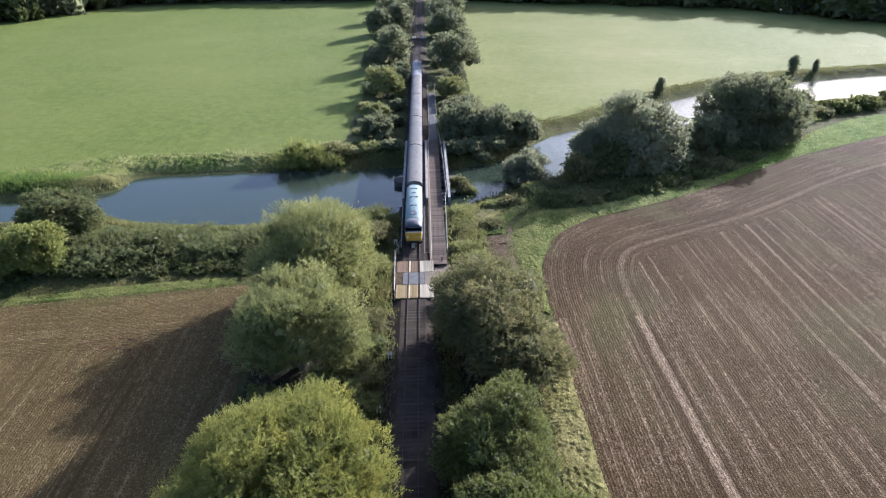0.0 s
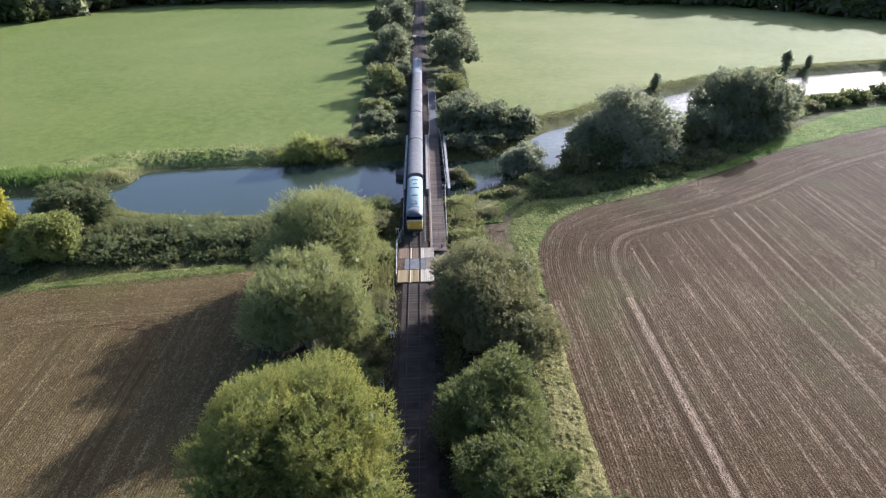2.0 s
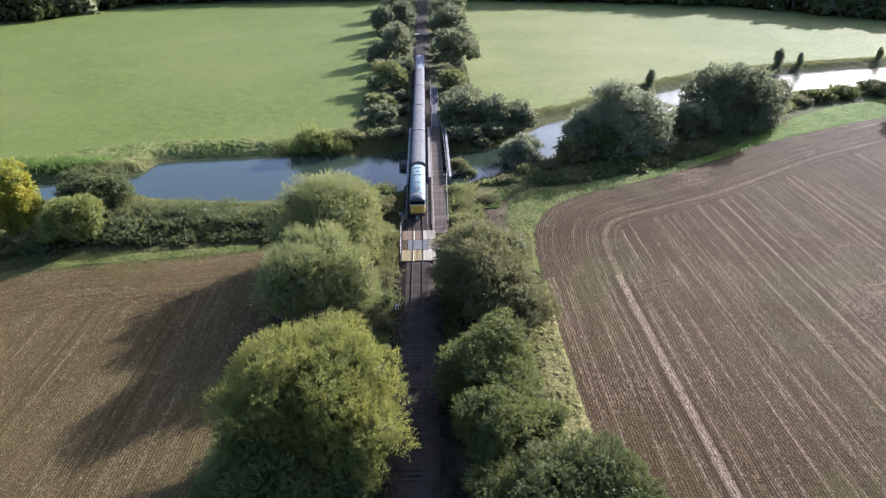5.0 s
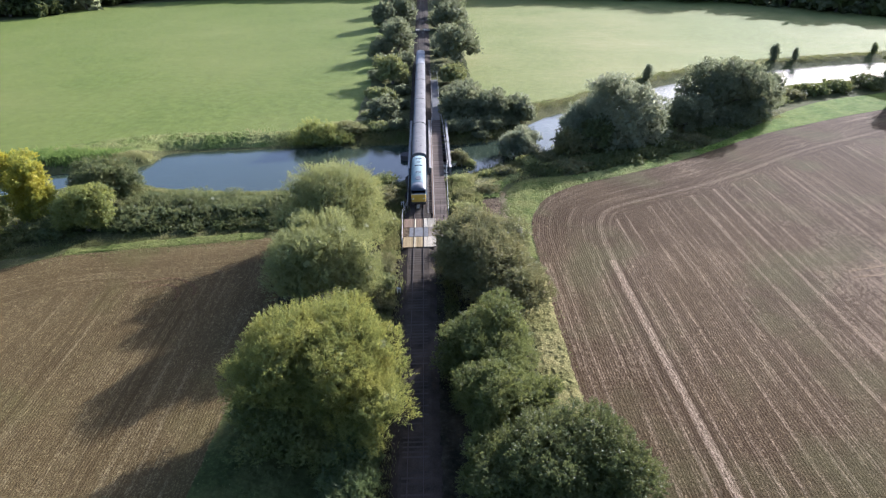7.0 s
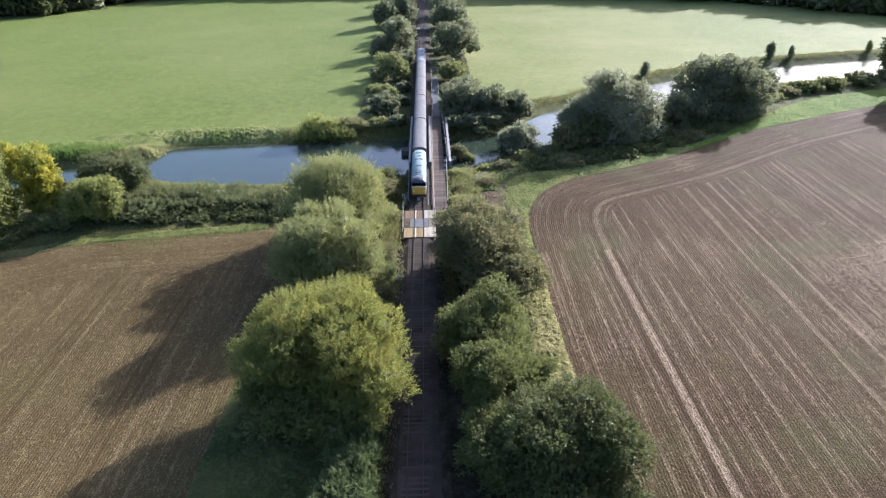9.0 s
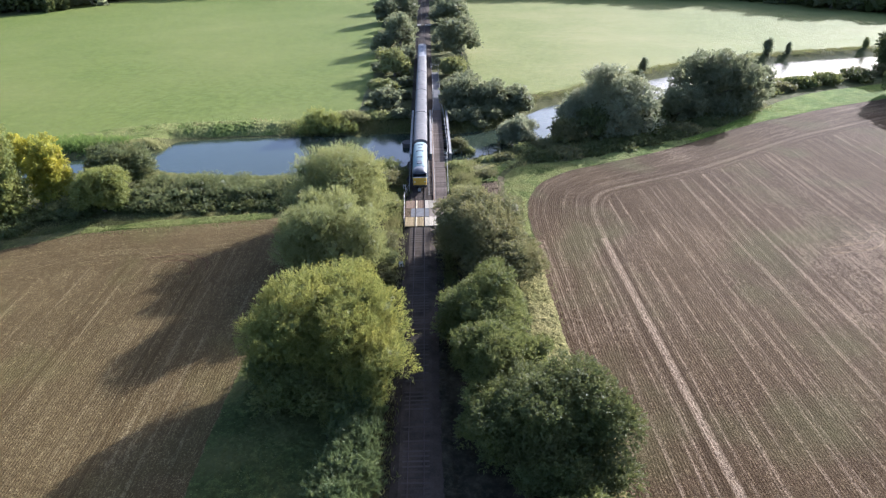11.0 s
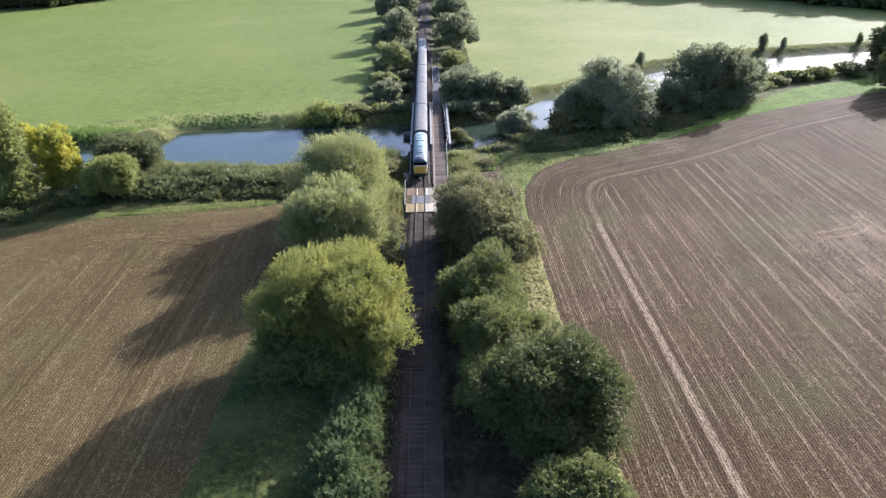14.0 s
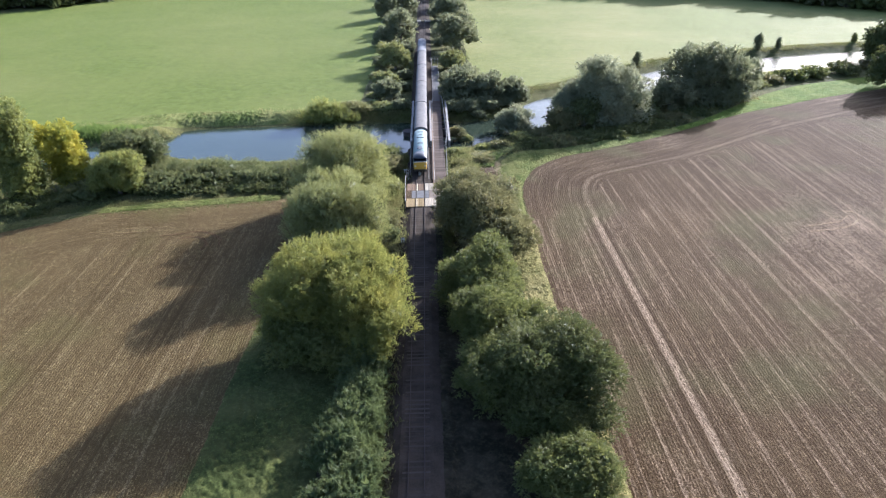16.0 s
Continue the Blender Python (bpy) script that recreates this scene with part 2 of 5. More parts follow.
M = {
    "rough": grassland("rough_grass", (0.050, 0.055, 0.020), (0.10, 0.106, 0.037), (0.14, 0.126, 0.055), big=0.12, dryness=0.6, tuft=0.9),
    # rank grass with the shade of hedge and willows put into its colour
    "shade_grass": grassland("rank_grass_shade_toned", (0.043, 0.055, 0.017), (0.096, 0.110, 0.032), (0.125, 0.116, 0.042), big=0.15, dryness=0.5, tuft=0.9),
    "verge": grassland("verge_grass", (0.070, 0.087, 0.021), (0.142, 0.156, 0.042), (0.175, 0.160, 0.058), big=0.2, dryness=0.45, tuft=0.9),
    "verge_lush": grassland("lush_verge_grass", (0.070, 0.108, 0.018), (0.145, 0.190, 0.036), (0.175, 0.190, 0.048), big=0.2, dryness=0.4, tuft=0.9),
    "meadow_w": grassland("meadow_grass", (0.089, 0.115, 0.020), (0.131, 0.155, 0.035), (0.153, 0.157, 0.046), stripe=0.4, big=0.018, dryness=0.6, tuft=0.5, shine=0.10),
    "meadow_e": grassland("dry_meadow_grass", (0.125, 0.142, 0.034), (0.17, 0.18, 0.052), (0.205, 0.192, 0.07), stripe=0.5, big=0.02, dryness=0.9, tuft=0.5, shine=0.10),
    "bank": grassland("bank_grass", (0.074, 0.098, 0.024), (0.150, 0.178, 0.045), (0.20, 0.188, 0.074), big=0.16, dryness=0.7, tuft=0.8),
    "bank_dry": grassland("olive_bank_grass", (0.070, 0.072, 0.030), (0.150, 0.148, 0.060), (0.19, 0.165, 0.085), big=0.2, dryness=0.7, tuft=0.9),
    # litter brown with the deep shade under the trees mixed into the colour
    "litter": grassland("leaf_litter_shade_toned", (0.022, 0.020, 0.013), (0.055, 0.05, 0.028), (0.075, 0.062, 0.04), big=0.3, dryness=0.5, tuft=1.2),
    "dry": grassland("dry_grass", (0.115, 0.108, 0.036), (0.235, 0.215, 0.08), (0.26, 0.215, 0.095), big=0.3, dryness=0.6, tuft=1.2),
    "east_field": stubble("stubble_field_east", (0.0270, 0.0150, 0.0062), (0.053, 0.0335, 0.0148), (0.166, 0.119, 0.063), (0.07, 0.072, 0.026), [(1.9, 0.2, 0.35), (3.1, 0.15, 0.3), (9.3, 0.25, 0.45), (10.2, 0.4, -0.6), (11.2, 0.6, 1.0), (12.0, 0.22, -0.6), (15.0, 0.15, 0.25), (22.5, 0.2, 0.35), (25.5, 0.2, 0.3), (31.0, 0.28, 0.5), (36.0, 0.28, 0.55), (38.0, 0.2, 0.3), (52.5, 0.35, 0.5), (54.2, 0.2, 0.35)], (1.0, 0.0, -17.6), (13.5, -5.0)),
    "west_field": stubble("stubble_field_west", (0.042, 0.0272, 0.0104), (0.081, 0.0565, 0.0230), (0.203, 0.159, 0.072), (0.07, 0.07, 0.02), [(5.6, 0.25, -0.6), (7.3, 0.25, -0.6), (9.6, 0.2, 0.4), (31.3, 0.28, -0.8), (32.7, 0.28, -0.8), (43.5, 0.3, -0.7), (45.0, 0.3, -0.6)], (-1.0, 0.0, 0.0), (13.0, -15.0), 0.35, 0.8, 0.32, 0.06, 3.1, 0.015),
    "water": river_water(),
    "ballast": plain("ballast_stone", (0.0185, 0.0148, 0.0115), (0.060, 0.048, 0.037), 0.5, 0.95, 0, 7.0, 0.05, 0.05),
    "sleeper": timber("sleeper_wood", (0.029, 0.024, 0.0195), (0.060, 0.050, 0.041)),
    "rail": plain("rusty_rail", (0.022, 0.014, 0.010), (0.042, 0.029, 0.022), 1.0, 0.8, 0.0, 20, 0.005, 0.1),
    "rail_head": plain("worn_rail_head", (0.042, 0.034, 0.029), (0.072, 0.060, 0.052), 0.6, 0.6, 0.0, 15, 0.001, 0.06),
    "board_tan": timber("crossing_board_tan", (0.13, 0.098, 0.050), (0.27, 0.205, 0.11)),
    "board_brown": timber("crossing_board_brown", (0.075, 0.052, 0.034), (0.18, 0.125, 0.085)),
    "board_cream": timber("crossing_board_cream", (0.34, 0.29, 0.19), (0.56, 0.49, 0.34)),
    "board_white": timber("crossing_board_white", (0.22, 0.19, 0.14), (0.46, 0.41, 0.32)),
    "panel": plain("crossing_panel_grey", (0.075, 0.076, 0.077), (0.13, 0.13, 0.13), 1.5, 0.9, shine=0.15),
    "track_dirt": plain("trodden_dirt", (0.09, 0.07, 0.05), (0.17, 0.135, 0.10), 0.8, 0.95, 0, 6, 0.03),
    "deck": timber("walkway_plank", (0.07, 0.054, 0.042), (0.155, 0.12, 0.095), (0.7, 5.0, 3.0)),
    "girder": plain("weathered_girder_paint", (0.13, 0.12, 0.11), (0.27, 0.255, 0.235), 0.9, 0.65, 0.1, 12),
    "girder_dark": plain("girder_web_dark", (0.05, 0.045, 0.042), (0.12, 0.105, 0.095), 0.8, 0.7, 0.1, 12),
    "steel": plain("galvanised_tube", (0.20, 0.195, 0.18), (0.36, 0.35, 0.32), 2.0, 0.6, 0.2, 20, 0.002),
    "chaff": grassland("pressed_chaff", (0.13, 0.09, 0.05), (0.33, 0.25, 0.16), (0.34, 0.26, 0.165), big=0.6, dryness=0.6, tuft=2.5),
    "rut": grassland("wheel_rut_soil", (0.062, 0.038, 0.018), (0.125, 0.082, 0.041), (0.14, 0.095, 0.05), big=0.6, dryness=0.5, tuft=2.5),
    "bare": grassland("bare_brown_bracken", (0.06, 0.042, 0.026), (0.12, 0.088, 0.055), (0.15, 0.115, 0.07), big=0.4, dryness=0.6, tuft=1.5),
    "brick": plain("pier_brickwork", (0.036, 0.030, 0.027), (0.085, 0.068, 0.060), 0.7, 0.9, 0, 8, 0.02),
    "post": plain("white_post", (0.45, 0.44, 0.40), (0.72, 0.70, 0.66), 3.0, 0.7, 0, 30),
    "bark": plain("bark", (0.05, 0.042, 0.034), (0.16, 0.135, 0.105), 1.5, 0.95, 0, 14, 0.03),
    "coach_roof": plain("coach_roof_grey", (0.10, 0.094, 0.09), (0.15, 0.143, 0.136), 0.5, 0.85, 0.0, 12, 0.004, 0.15),
    "coach_roof_pale": plain("coach_roof_pale", (0.15, 0.15, 0.152), (0.215, 0.215, 0.215), 0.5, 0.8, 0.0, 12, 0.004, 0.15),
    "coach_side": plain("coach_side_maroon", (0.055, 0.016, 0.016), (0.10, 0.03, 0.028), 1.0, 0.35, 0.0, 15, 0.002),
    "coach_glass": plain("coach_window_glass", (0.02, 0.022, 0.025), (0.04, 0.042, 0.045), 1.0, 0.08, 0.0, 15, 0.0005),
    "loco_blue": plain("loco_blue", (0.03, 0.09, 0.14), (0.06, 0.14, 0.20), 1.0, 0.35, 0.0, 15, 0.002),
    "loco_roof": plain("loco_roof_pale_blue", (0.135, 0.185, 0.185), (0.20, 0.26, 0.258), 0.8, 0.65, 0.0, 14, 0.003, 0.2),
    "loco_dark": plain("loco_dark_grey", (0.03, 0.033, 0.04), (0.08, 0.085, 0.095), 1.0, 0.5, 0.0, 15, 0.003),
    "loco_yellow": plain("loco_warning_yellow", (0.44, 0.26, 0.03), (0.60, 0.38, 0.06), 1.0, 0.45, 0.0, 15, 0.002),
    "underframe": plain("grimy_underframe", (0.02, 0.018, 0.016), (0.06, 0.052, 0.046), 1.0, 0.85, 0.0, 12),
    "willow": leafy("willow_leaves_yellow_green", (0.105, 0.131, 0.038), (0.190, 0.211, 0.059), (0.246, 0.232, 0.052), clear=0.57),
    "grey_willow": leafy("willow_leaves_grey_green", (0.135, 0.155, 0.060), (0.222, 0.240, 0.092), (0.25, 0.245, 0.080), clear=0.52),
    "thorn": leafy("hawthorn_leaves_olive", (0.095, 0.106, 0.046), (0.160, 0.170, 0.070), (0.182, 0.160, 0.066), clear=0.58),
    "ash": leafy("ash_leaves_green", (0.073, 0.095, 0.028), (0.130, 0.153, 0.047), (0.152, 0.157, 0.045), clear=0.55),
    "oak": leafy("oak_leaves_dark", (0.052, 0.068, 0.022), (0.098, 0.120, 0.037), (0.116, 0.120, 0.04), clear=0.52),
    "bank_leaf": leafy("sallow_leaves", (0.074, 0.096, 0.038), (0.128, 0.156, 0.062), (0.165, 0.165, 0.060), clear=0.58),
    "ivy": leafy("ivy_leaves", (0.050, 0.074, 0.026), (0.112, 0.146, 0.056), (0.128, 0.148, 0.052)),
    "gold": leafy("autumn_leaves_gold", (0.135, 0.18, 0.04), (0.26, 0.285, 0.06), (0.48, 0.41, 0.04), 0.22, 0.56),
    "poplar": leafy("poplar_leaves", (0.12, 0.15, 0.045), (0.23, 0.262, 0.08), (0.29, 0.285, 0.072), clear=0.58),
    # silver and far: leaf tones lightened, with distance haze painted into them
    "silver": leafy("silver_willow_leaves_hazed", (0.16, 0.18, 0.105), (0.25, 0.27, 0.165), (0.27, 0.27, 0.155), clear=0.62),
    "far": leafy("far_tree_leaves_hazed", (0.13, 0.15, 0.086), (0.205, 0.225, 0.125), (0.215, 0.22, 0.115), clear=0.66),
    "reed": leafy("reed_blades", (0.17, 0.19, 0.065), (0.28, 0.295, 0.11), (0.30, 0.27, 0.125), 0.15, 0.6),
    "straw": leafy("straw_blades", (0.17, 0.155, 0.085), (0.28, 0.25, 0.155), (0.27, 0.22, 0.14), 0.2, 0.5),
    "lush": leafy("lush_water_plants", (0.065, 0.112, 0.024), (0.135, 0.200, 0.045), (0.155, 0.200, 0.050), 0.2, 0.6),
    "nettle": leafy("nettle_blades", (0.07, 0.095, 0.028), (0.145, 0.17, 0.055), (0.19, 0.17, 0.07), 0.2, 0.6),
}


# ---- building helpers ----
def link(bm, me):
    bm.to_mesh(me)
    bm.free()


def part(name, bm, material, parent=None, label=""):
    me = bpy.data.meshes.new(name)
    bmesh.ops.recalc_face_normals(bm, faces=bm.faces)
    link(bm, me)
    for m in (material if isinstance(material, (list, tuple)) else [material]):
        me.materials.append(m)
    ob = new(name, me)
    ob.parent = parent
    if label:
        ob["label"] = label
    return ob


def thing(name, label, category, at=(0, 0, 0), group="", kind=""):
    ob = new(name)
    ob.empty_display_size = 0.3
    ob.matrix_basis = pose(*at)
    return tagged(ob, label, category, group, kind)


def box(bm, x0, x1, y0, y1, z0, z1, bevel=0.0):
    r = bmesh.ops.create_cube(bm, size=1, matrix=Matrix.Translation(((x0 + x1) / 2, (y0 + y1) / 2, (z0 + z1) / 2)) @ Matrix.Diagonal((x1 - x0, y1 - y0, z1 - z0, 1)))
    if bevel:
        ed = {e for v in r["verts"] for e in v.link_edges}
        bmesh.ops.bevel(bm, geom=list(ed), offset=bevel, segments=1, affect="EDGES")
    return bm


def tube(bm, pts, radii, sides=6):
    """A tube along points, with one radius for each."""
    rings = []
    for i, p in enumerate(pts):
        d = (Vector(pts[min(i + 1, len(pts) - 1)]) - Vector(pts[max(i - 1, 0)])).normalized()
        a = d.cross(Vector((0.31, 0.95, 0.05))).normalized()
        if a.length < 0.1:
            a = Vector((1, 0, 0))
        b = d.cross(a)
        rings.append([bm.verts.new(Vector(p) + radii[i] * (math.cos(t) * a + math.sin(t) * b)) for t in (2 * math.pi * k / sides for k in range(sides))])
    for q, r in zip(rings, rings[1:]):
        for k in range(sides):
            bm.faces.new((q[k], q[(k + 1) % sides], r[(k + 1) % sides], r[k]))
    bm.faces.new(rings[0][::-1])
    bm.faces.new(rings[-1])
    return bm


def array_mesh(name, verts, quads, mats):
    """A mesh from arrays that were worked out, quads or triangles by the row length."""
    k = quads.shape[1]
    me = bpy.data.meshes.new(name)
    me.vertices.add(len(verts))
    me.vertices.foreach_set("co", np.asarray(verts, dtype=np.float32).ravel())
    me.loops.add(quads.size)
    me.loops.foreach_set("vertex_index", quads.astype(np.int32).ravel())
    me.polygons.add(len(quads))
    me.polygons.foreach_set("loop_start", np.arange(0, quads.size, k, dtype=np.int32))
    me.update(calc_edges=True)
    for m in mats:
        me.materials.append(m)
    return me


# ---- the lie of the land ----
FIELD = -0.6
WATER = -2.5
NEAR_BANK = [(-257.4, -14.8), (-138.6, 13), (-99, 25.8), (-77.2, 32.8), (-60.4, 37.2), (-56.4, 35.2), (-50.1, 31.6), (-38.2, 29.2), (-26.7, 28.5), (-14.8, 29.8), (-4.9, 32.5), (0, 34.2), (6.7, 36), (10.1, 35.9), (19, 41.9), (24.5, 45.1), (27.7, 47.1), (32.7, 54.5), (36.7, 61.5), (45.6, 67.4), (55.5, 72.4), (66.4, 77.6), (84.2, 87.2), (101.4, 93.8), (120.8, 96.9), (135.7, 99.3), (168.3, 104), (326.7, 115.9)]
FAR_BANK = [(326.7, 143.6), (198, 128.8), (151.2, 123.6), (132.7, 120.9), (112.4, 116.9), (89.1, 110), (68.1, 99.6), (51.5, 86.2), (41.2, 78.8), (33.7, 74.8), (29.6, 70.9), (24.4, 64.4), (17.8, 57.5), (10.9, 54.5), (0, 55), (-2.9, 55.5), (-13.6, 55), (-29.5, 55.3), (-44.9, 54.5), (-57.4, 53.2), (-57.9, 47.6), (-64.3, 44.1), (-75.2, 42.7), (-89.1, 41.7), (-138.6, 32.8), (-257.4, 13)]
EAST_EDGE = [(18.6, -130), (18.6, -62), (17.6, -39), (17.4, -24), (17.8, -8), (17.9, 0), (18.3, 6), (19.7, 12.3), (22.4, 17.8), (27.5, 22.8), (34.7, 26.4), (46.1, 31.5), (57.6, 37.9), (69, 45.3), (79.3, 51.1), (91.1, 56.5), (102, 61.4), (114.5, 66), (160, 82), (300, 110)]
WEST_EDGE = [(-20.5, -130), (-20.6, -54), (-19.6, -30), (-19, -8), (-20, 2), (-24, 6), (-31.3, 5), (-40.4, 4.4), (-49.1, 3.6), (-56, 2.4), (-64, -2.3), (-90, -13), (-140, -30), (-300, -60)]
rng = np.random.default_rng(7)


def smooth_line(pts, step=1.5):
    """Points every step metres along a rounded line through pts."""
    p = np.array(pts, float)
    ext = np.vstack([2 * p[0] - p[1], p, 2 * p[-1] - p[-2]])
    out = []
    for i in range(1, len(ext) - 2):
        a, b, c, d = ext[i - 1:i + 3]
        n = max(2, int(np.linalg.norm(c - b) / step))
        for t in np.arange(n) / n:
            out.append(0.5 * (2 * b + (c - a) * t + (2 * a - 5 * b + 4 * c - d) * t * t + (3 * b - a - 3 * c + d) * t ** 3))
    out.append(p[-1])
    return np.array(out)


RIVER = np.vstack([smooth_line(NEAR_BANK, 3), smooth_line(FAR_BANK, 3)])


def line_distance(x, y, line, closed=False):
    """Distance to a line, and the metres along it to the nearest place."""
    a = line
    b = np.roll(line, -1, 0) if closed else line[1:]
    a = a if closed else line[:-1]
    run = np.concatenate([[0], np.cumsum(np.linalg.norm(b - a, axis=1))])
    best, where = np.full(x.shape, 1e9), np.zeros(x.shape)
    for k, ((ax, ay), (bx, by)) in enumerate(zip(a, b)):
        dx, dy = bx - ax, by - ay
        t = np.clip(((x - ax) * dx + (y - ay) * dy) / (dx * dx + dy * dy + 1e-9), 0, 1)
        d = np.hypot(x - ax - t * dx, y - ay - t * dy)
        near = d < best
        best = np.where(near, d, best)
        where = np.where(near, run[k] + t * math.hypot(dx, dy), where)
    return best, where


def inside(x, y, poly):
    odd = np.zeros(x.shape, bool)
    for (ax, ay), (bx, by) in zip(poly, np.roll(poly, -1, 0)):
        odd ^= ((ay > y) != (by > y)) & (x < (bx - ax) * (y - ay) / (by - ay + 1e-12) + ax)
    return odd


def land(x, y):
    """Height of the ground."""
    x, y = np.asarray(x, float), np.asarray(y, float)
    near = (np.abs(y - 60) < 130) & (np.abs(x) < 340)
    d = np.full(x.shape, 50.0)
    if near.any():
        dd, _ = line_distance(x[near], y[near], RIVER, True)
        d[near] = np.where(inside(x[near], y[near], RIVER), -dd, dd)
    gentle = np.clip((x - 4) / 4, 0, 1) * np.clip((34 - x) / 6, 0, 1) * (y < 48)      # the trodden slope beside the bridge
    t = np.clip(d / (5.6 + 4.4 * gentle), 0, 1)
    top = FIELD - 0.06
    h = np.where(d < 0, WATER + np.maximum(d * 0.45, -1.6), WATER + (top - WATER) * (t * t * (3 - 2 * t)) ** 0.8)
    h = np.maximum(h, -2.2 - 0.16 * ((x - 8.8) ** 2 + 0.6 * (y - 41.8) ** 2))
    wob = 0.10 * np.sin(x * 0.9 + 2 * np.sin(y * 0.5)) * np.cos(y * 0.8) * (d > 1) * (np.abs(d) < 7)
    bank = np.clip((2.6 - np.abs(x)) / 0.9, 0, 1) * ((y < 31) | (y > 62))
    return np.maximum(h + wob, np.where(bank > 0, FIELD - 0.06 + 0.28 * bank, -99))


def ground_at(x, y):
    return float(land(np.array([x]), np.array([y]))[0])


def spaced(fine, step, *outer):
    """Grid lines: even over the fine stretch, widening outside it."""
    lo, hi = fine
    mid = list(np.arange(lo, hi + 0.01, step))
    out, d, x = [], step, hi
    while x < 2600:
        d *= 1.28
        x += d
        out.append(x)
    out2, d, x = [], step, lo
    while x > -2600:
        d *= 1.28
        x -= d
        out2.append(x)
    return np.array(out2[::-1] + mid + out)


gx, gy = spaced((-110, 170), 1.25), spaced((-70, 140), 1.25)
X, Y = np.meshgrid(gx, gy)
Z = land(X, Y)
idx = np.arange(X.size).reshape(X.shape)
quads = np.stack([idx[:-1, :-1], idx[:-1, 1:], idx[1:, 1:], idx[1:, :-1]], -1).reshape(-1, 4)
me = array_mesh("ground", np.stack([X, Y, Z], -1).reshape(-1, 3), quads, [M["rough"]])
me.polygons.foreach_set("use_smooth", np.ones(len(quads), bool))
tagged(new("ground", me), "rough green and straw-coloured grassland with earth river banks", "ground", kind="structure")

wm = bmesh.new()
vs = [wm.verts.new((x, y, WATER)) for x, y in ((-330, -60), (340, -60), (340, 180), (-330, 180))]
wm.faces.new(vs)
tagged(part("water", wm, M["water"]), "calm dark river water reflecting the blue sky", "river", kind="structure")


def strip_sheet(name, edge, far, material, label, z=FIELD):
    """A field sheet between an edge line and a far line, with the row attributes."""
    e = smooth_line(edge, 2.0)
    run = np.linalg.norm(np.diff(np.array(edge, float), axis=0), axis=1)
    own = np.concatenate([[0], np.cumsum(run)])
    got = np.concatenate([[0], np.cumsum(np.linalg.norm(np.diff(e, axis=0), axis=1))]) * own[-1] / np.linalg.norm(np.diff(e, axis=0), axis=1).sum()
    f = np.stack([np.interp(got, own, [p[k] for p in far]) for k in (0, 1)], -1)
    jag = np.random.default_rng(3).normal(0, 0.12, e.shape)
    v = np.concatenate([[0], np.geomspace(0.01, 1, 44)])
    P = (e + jag)[None] * (1 - v)[:, None, None] + f[None] * v[:, None, None]
    n, m = P.shape[:2]
    ii = np.arange(n * m).reshape(n, m)
    q = np.stack([ii[:-1, :-1], ii[:-1, 1:], ii[1:, 1:], ii[1:, :-1]], -1).reshape(-1, 4)
    xyz = np.concatenate([P, np.full((n, m, 1), z)], -1).reshape(-1, 3)
    me = array_mesh(name, xyz, q, [material])
    d, s = line_distance(xyz[:, 0], xyz[:, 1], e)
    for key, val in (("edge", d), ("run", s)):
        me.attributes.new(key, "FLOAT", "POINT").data.foreach_set("value", val.astype(np.float32))
    return tagged(new(name, me), label, "field", kind="structure")


def flat_sheet(name, outline, material, label, z=FIELD, category="meadow", step=2.0, wob=0.25):
    line = smooth_line(outline + outline[:1], step)[:-1]
    line = line + np.random.default_rng(5).normal(0, wob, line.shape)
    bm = bmesh.new()
    bm.faces.new([bm.verts.new((x, y, z)) for x, y in line])
    bmesh.ops.triangulate(bm, faces=bm.faces[:])
    bm.faces.ensure_lookup_table()
    bm.normal_update()
    if bm.faces[0].normal.z < 0:
        bmesh.ops.reverse_faces(bm, faces=bm.faces[:])
    me = bpy.data.meshes.new(name)
    link(bm, me)
    me.materials.append(material)
    return tagged(new(name, me), label, category, kind="structure")


strip_sheet("field_east", EAST_EDGE, [(330, y) for y in (-130, -122, -114, -110, -106, -102, -98, -92, -84, -75, -66, -56, -46, -36, -26, -16, -6, 6, 50, 109)], M["east_field"], "brown harvested field with pale stubble rows and wheel tracks")
strip_sheet("field_west", WEST_EDGE, [(-330, y) for y in (-130, -125, -122, -119, -116, -113, -110, -107, -104, -101, -97, -90, -80, -61)], M["west_field"], "brown harvested field with straw-coloured stubble rows")
flat_sheet("meadow_west", [(-300, 90), (-150, 62), (-110, 50), (-87.7, 49.5), (-79.8, 56), (-66.5, 61.6), (-46.6, 62.6), (-29.9, 61.5), (-17, 65), (-13.5, 84), (-15, 100), (-14, 140), (-13, 200), (-12, 302), (-60, 308), (-139, 315), (-187, 286), (-205, 258), (-300, 190)], M["meadow_w"], "wide bright green mown meadow with faint stripes")
flat_sheet("meadow_east", [(15, 104), (17, 96), (24, 87.5), (31.6, 80.5), (40.2, 85.7), (67, 105.5), (91, 118.5), (111, 124.5), (153.5, 131), (260, 140), (300, 150), (300, 330), (100, 320), (16, 320), (15, 200), (15, 140)], M["meadow_e"], "wide pale green meadow drying to straw")


